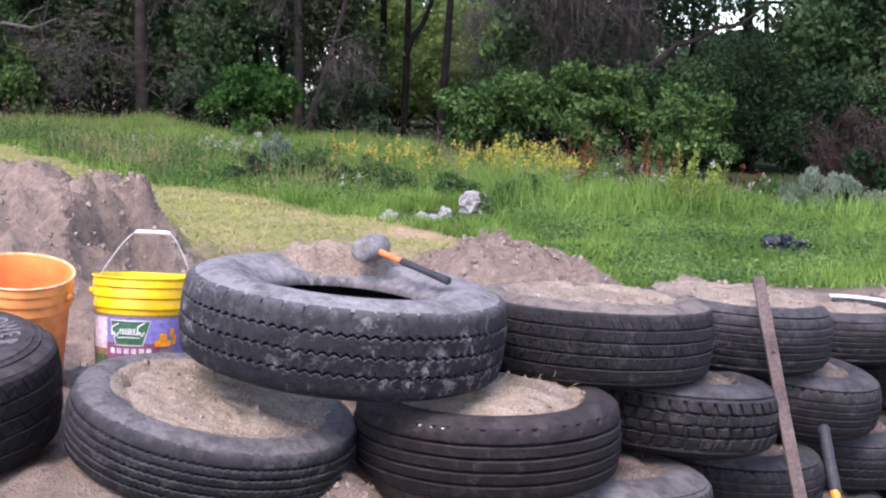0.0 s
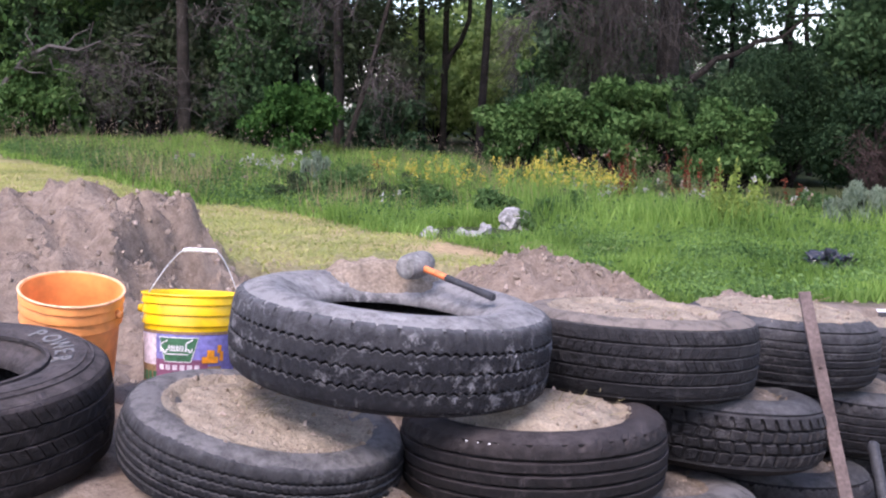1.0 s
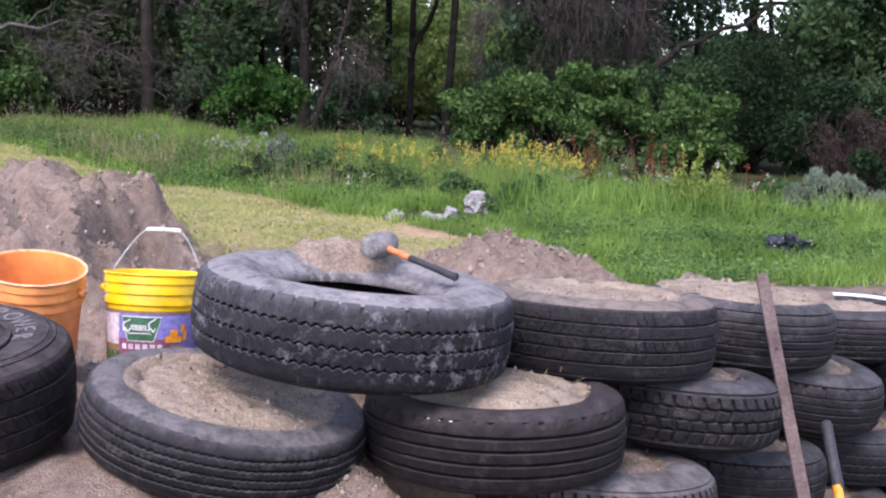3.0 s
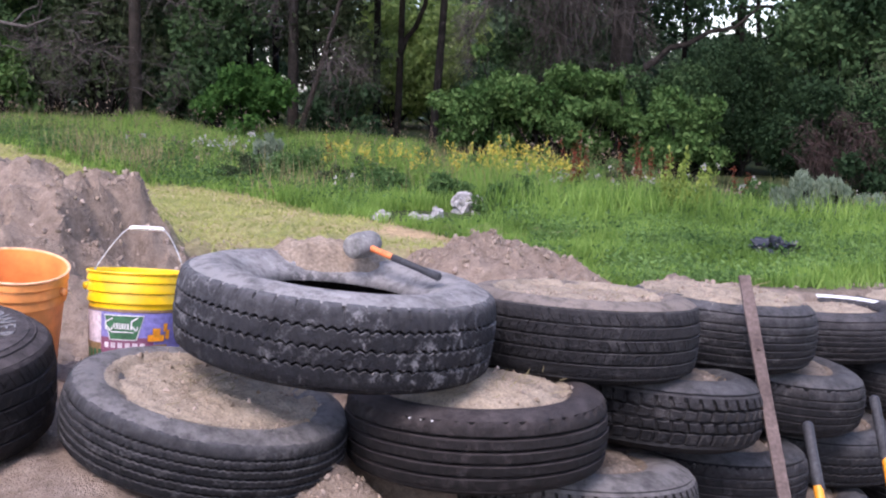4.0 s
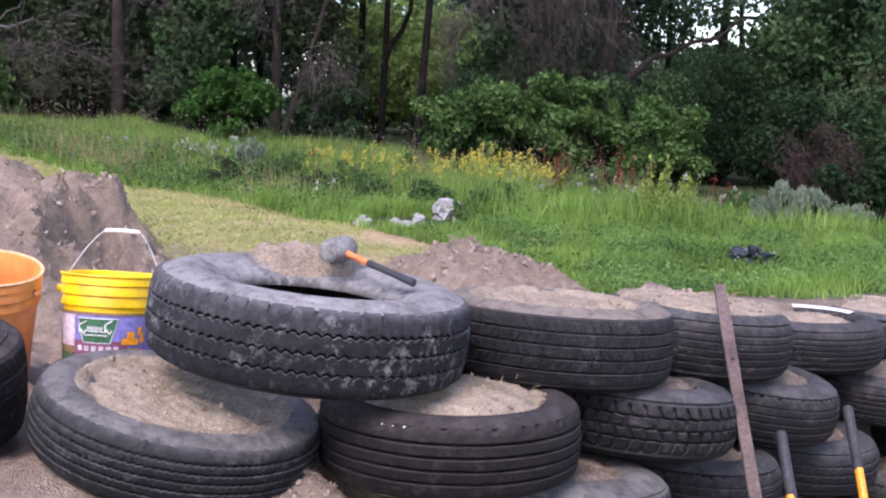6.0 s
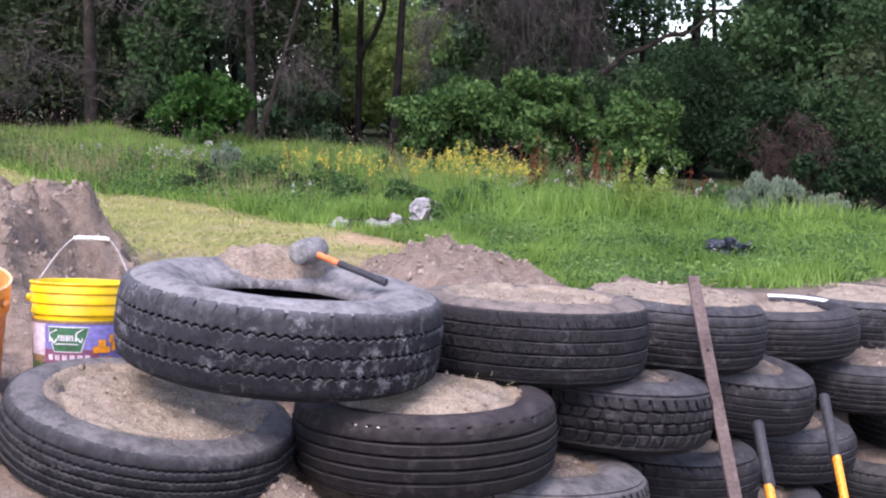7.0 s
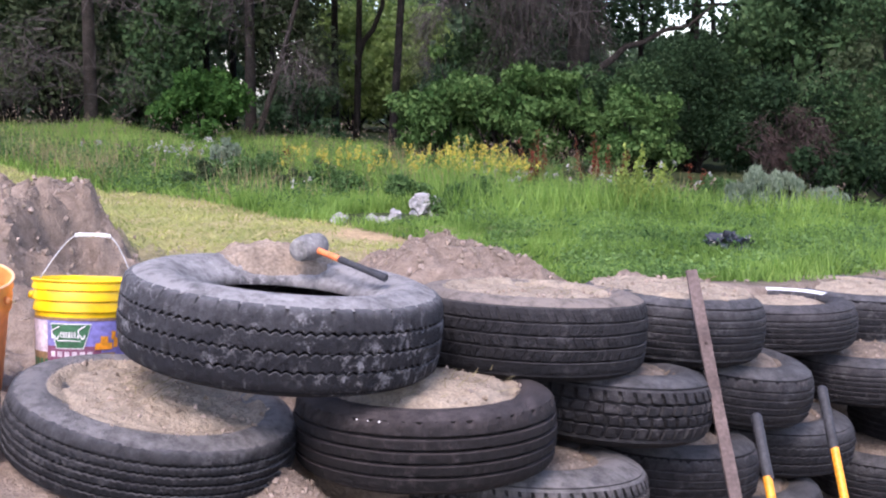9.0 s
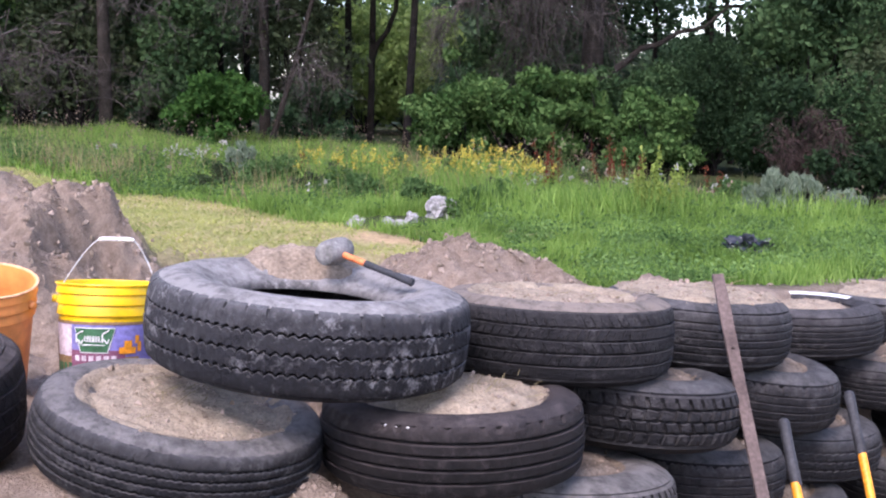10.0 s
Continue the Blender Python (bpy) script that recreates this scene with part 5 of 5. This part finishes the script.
def weeds():
    """Broad-leaved weeds and dry seed stalks among the grass."""
    rng = np.random.default_rng(61)

    def ok(x, y):
        return in_view(x, y) and zones(x, y)[1] > 0.6 and (y > 8.2 or rng.uniform() < 0.25) and math.hypot(x - 0.1, y - 8.0) > 0.62 and not (x > 2.5 and y > 10.5 - 0.9 * (x - 3.0))

    p = scatter(2300, -9, 9, 5.5, 16, rng, ok)
    c = np.repeat(p, 34, axis=0)
    k = 0.6 + 0.4 * np.clip((c[:, 1:2] - 6) / 5, 0, 1)
    c = c + np.abs(rng.normal(size=c.shape)) * np.array([0, 0, 0.10]) * k + rng.normal(size=c.shape) * np.array([0.09, 0.09, 0.0])
    tagged(quads_mesh("meadow_weeds", leaf_quads(c, 0.038, rng, -0.2, 0.45), M_WEED), "low broad-leaved weeds in the meadow", "weeds", kind="stuff")
    p = scatter(1500, -2, 6, 4.4, 8.4, rng, lambda x, y: in_view(x, y) and zones(x, y)[1] > 0.7 and math.hypot(x - 0.1, y - 8.0) > 0.62 and fbm(x, y, 1.3, 3) > rng.uniform(-0.15, 0.35))
    c = np.repeat(p, 30, axis=0)
    c = c + np.abs(rng.normal(size=c.shape)) * np.array([0, 0, 0.055]) + rng.normal(size=c.shape) * np.array([0.06, 0.06, 0.0])
    tagged(quads_mesh("low_weeds", leaf_quads(c, 0.024, rng, -0.2, 0.5), M_CLOVER), "patches of low leafy weeds in the near grass", "weeds", kind="stuff")
    p = scatter(5200, -9, 8, 8.8, 16, rng, lambda x, y: ok(x, y) and fbm(x, y, 0.8, 3) > rng.uniform(-0.3, 0.5))
    tagged(quads_mesh("dry_stalks", blades(p, 0.34, 0.005, rng, 0.22), M_DRY, 3), "thin dry seed stalks in the meadow", "grass", kind="stuff")
    p = scatter(260, -10, 6, 11.2, 15.6, rng, lambda x, y: ok(x, y) and y > 14.1 - 0.9 * max(x, 0) - 1.6 * rng.uniform() ** 2)
    tip = p + np.stack([rng.normal(size=len(p)) * 0.06, rng.normal(size=len(p)) * 0.06, rng.uniform(0.25, 0.55, len(p))], 1)
    hc = np.repeat(tip, 5, axis=0) + rng.normal(size=(len(p) * 5, 3)) * np.array([0.02, 0.02, 0.05])
    tagged(quads_mesh("seed_grass", np.concatenate([leaf_quads(hc, 0.036, rng, -0.6, 0.4)]), M_PINK), "pinkish seed heads along the wood's edge", "grass", kind="stuff")


weeds()


# ---- dead twigs ----
def dead_twigs(x, y, z, w, h, n, material, seed, label, fall=0.6):
    """A tangle of bare drooping twigs on a few crooked boughs."""
    rng = np.random.default_rng(seed)
    t = thing("dead_branches", pose(x, y, z), label, "branches", "dead branches in the wood")
    out = []
    for i in range(9):
        a = rng.uniform(0, 2 * math.pi)
        p0 = np.array([rng.normal() * 0.3 * w, rng.normal() * 0.2 * w, h * rng.uniform(0.1, 0.7)])
        p1 = np.array([math.cos(a) * w * rng.uniform(0.2, 0.65), math.sin(a) * w * 0.3, h * rng.uniform(-0.5, 0.7)])
        v, f = limb(p0, p1, 0.010, 0.003, rng, 0.22, 12)
        link_mesh("bough", v, f, material, t, "", True)
        for k in range(n * 13 // 90):
            f = rng.uniform(0.15, 1.0)
            p = p0 + (p1 - p0) * f + rng.normal(size=3) * 0.05
            d = rng.normal(size=3) * 0.5 + np.array([math.cos(a), math.sin(a), 0]) * 0.5
            d[2] -= fall
            q = p + d * 0.16 * h * rng.uniform(0.4, 1.2)
            r = q + (d + rng.normal(size=3) * 0.6) * 0.12 * h
            wv = np.cross(d, rng.normal(size=3))
            wv = wv / np.linalg.norm(wv) * 0.0032
            out.append([p - wv, p + wv, q + wv * 0.7, q - wv * 0.7])
            out.append([q - wv * 0.7, q + wv * 0.7, r + wv * 0.3, r - wv * 0.3])
    tagged(quads_mesh("twig_spray", np.array(out), material, 4, t), kind="stuff")


for i, (x, y, z, w, h, n, ma, label, fall) in enumerate((
        (-4.9, 15.9, 1.45, 2.3, 1.5, 420, M_TWIG, "grey tangle of dead branches before the wood", 0.2),
        (-5.5, 15.9, 1.9, 1.8, 1.4, 200, M_TWIG, "bare grey boughs reaching out of the wood", 0.3),
        (-3.6, 15.6, 2.5, 1.4, 1.1, 110, M_TWIG, "bare grey twigs hanging from a tree", 0.6),
        (1.75, 15.2, 2.35, 2.0, 1.5, 1100, M_TWIG, "drooping grey-brown dead twigs", 0.9),
        (2.4, 15.4, 2.6, 1.6, 1.3, 700, M_TWIG, "drooping grey-brown dead twigs", 0.9),
        (-1.15, 15.9, 1.6, 0.9, 1.2, 260, M_TWIG, "small dead branch hanging in the shade", 0.8),
        (-2.1, 15.6, 2.5, 1.2, 1.1, 110, M_TWIG, "bare grey twigs hanging from a tree", 0.7),
        (4.20, 11.3, 0.74, 0.8, 0.8, 600, M_TWIGR, "reddish brown dead brush under the trees", 0.8),
        (4.78, 11.2, 0.70, 0.8, 0.8, 500, M_TWIGR, "reddish brown dead brush under the trees", 0.8))):
    dead_twigs(x, y, z, w, h, n, ma, 500 + i, label, fall)

bough = thing("fallen_bough", pose(-6.9, 15.9, ground_z(-6.9, 15.9)), "bare pale bough leaning out of the wood", "branch")
v, f = tube([(-0.9, 0, -0.05), (-0.2, 0, 0.95), (0.15, 0.05, 1.35), (0.55, 0, 1.52), (1.0, -0.05, 1.44), (1.35, 0, 1.58)], [0.05, 0.042, 0.036, 0.03, 0.022, 0.012], 8)
link_mesh("stem", v, f, M_TWIGP, bough, "", True)
for p0, p1 in (((0.3, 0, 1.42), (0.2, 0, 1.95)), ((0.75, 0, 1.48), (1.15, 0.1, 1.85)), ((0.0, 0, 1.2), (0.5, -0.1, 1.1))):
    v, f = limb(p0, p1, 0.016, 0.006, np.random.default_rng(3), 0.1, 6)
    link_mesh("twig", v, f, M_TWIGP, bough, "", True)


# ---- marks on the tyres ----
band_tyre = [o for o in scene.objects if o.name.startswith("tyre") and "white side band" in o.get("label", "")][0]
v, f = [], []
for i in range(31):
    a = radians(28 - i * 2.9)
    for r, z in ((0.206, 0.0840), (0.217, 0.0895), (0.230, 0.0925)):
        v.append((r * math.cos(a), r * math.sin(a), z + 0.004))
    if i:
        k = 3 * i
        f += [(k - 3, k - 2, k + 1, k), (k - 2, k - 1, k + 2, k + 1)]
link_mesh("white_band", v, f, M_PAINT, band_tyre, "worn white band")

for k, ch in enumerate("POWER"):
    cu = bpy.data.curves.new("moulded_letter", "FONT")
    cu.body, cu.size, cu.extrude, cu.align_x = ch, 0.066, 0.0014, "CENTER"
    cu.materials.append(M_WORD)
    ob = new("moulded_letter", cu)
    ob.parent = L_TYRE
    a = 36 - 13.0 * k
    ob.matrix_basis = pose(0, 0, 0, 0, 0, a) @ pose(0.252, 0, 0.1275, 0, -7, 0) @ pose(0, 0, 0, 0, 0, -90)

# chips of white paint on the straight-ribbed tyre
rib_tyre = [o for o in scene.objects if o.name.startswith("tyre") and "straight ribs" in o.get("label", "")][0]
for i, a in enumerate((-127, -121, -116, -113.5, -111, -107)):
    bm = bmesh.new()
    big = 0.0030 if i in (1, 4) else 0.0017
    bmesh.ops.create_icosphere(bm, subdivisions=1, radius=big, matrix=pose(0, 0, 0, 0, 0, a - 50) @ pose(0.3205, 0, 0.0765) @ Matrix.Diagonal((0.5, 1.5, 0.9, 1)))
    part("paint_chip", bm, M_PAINT, rib_tyre)
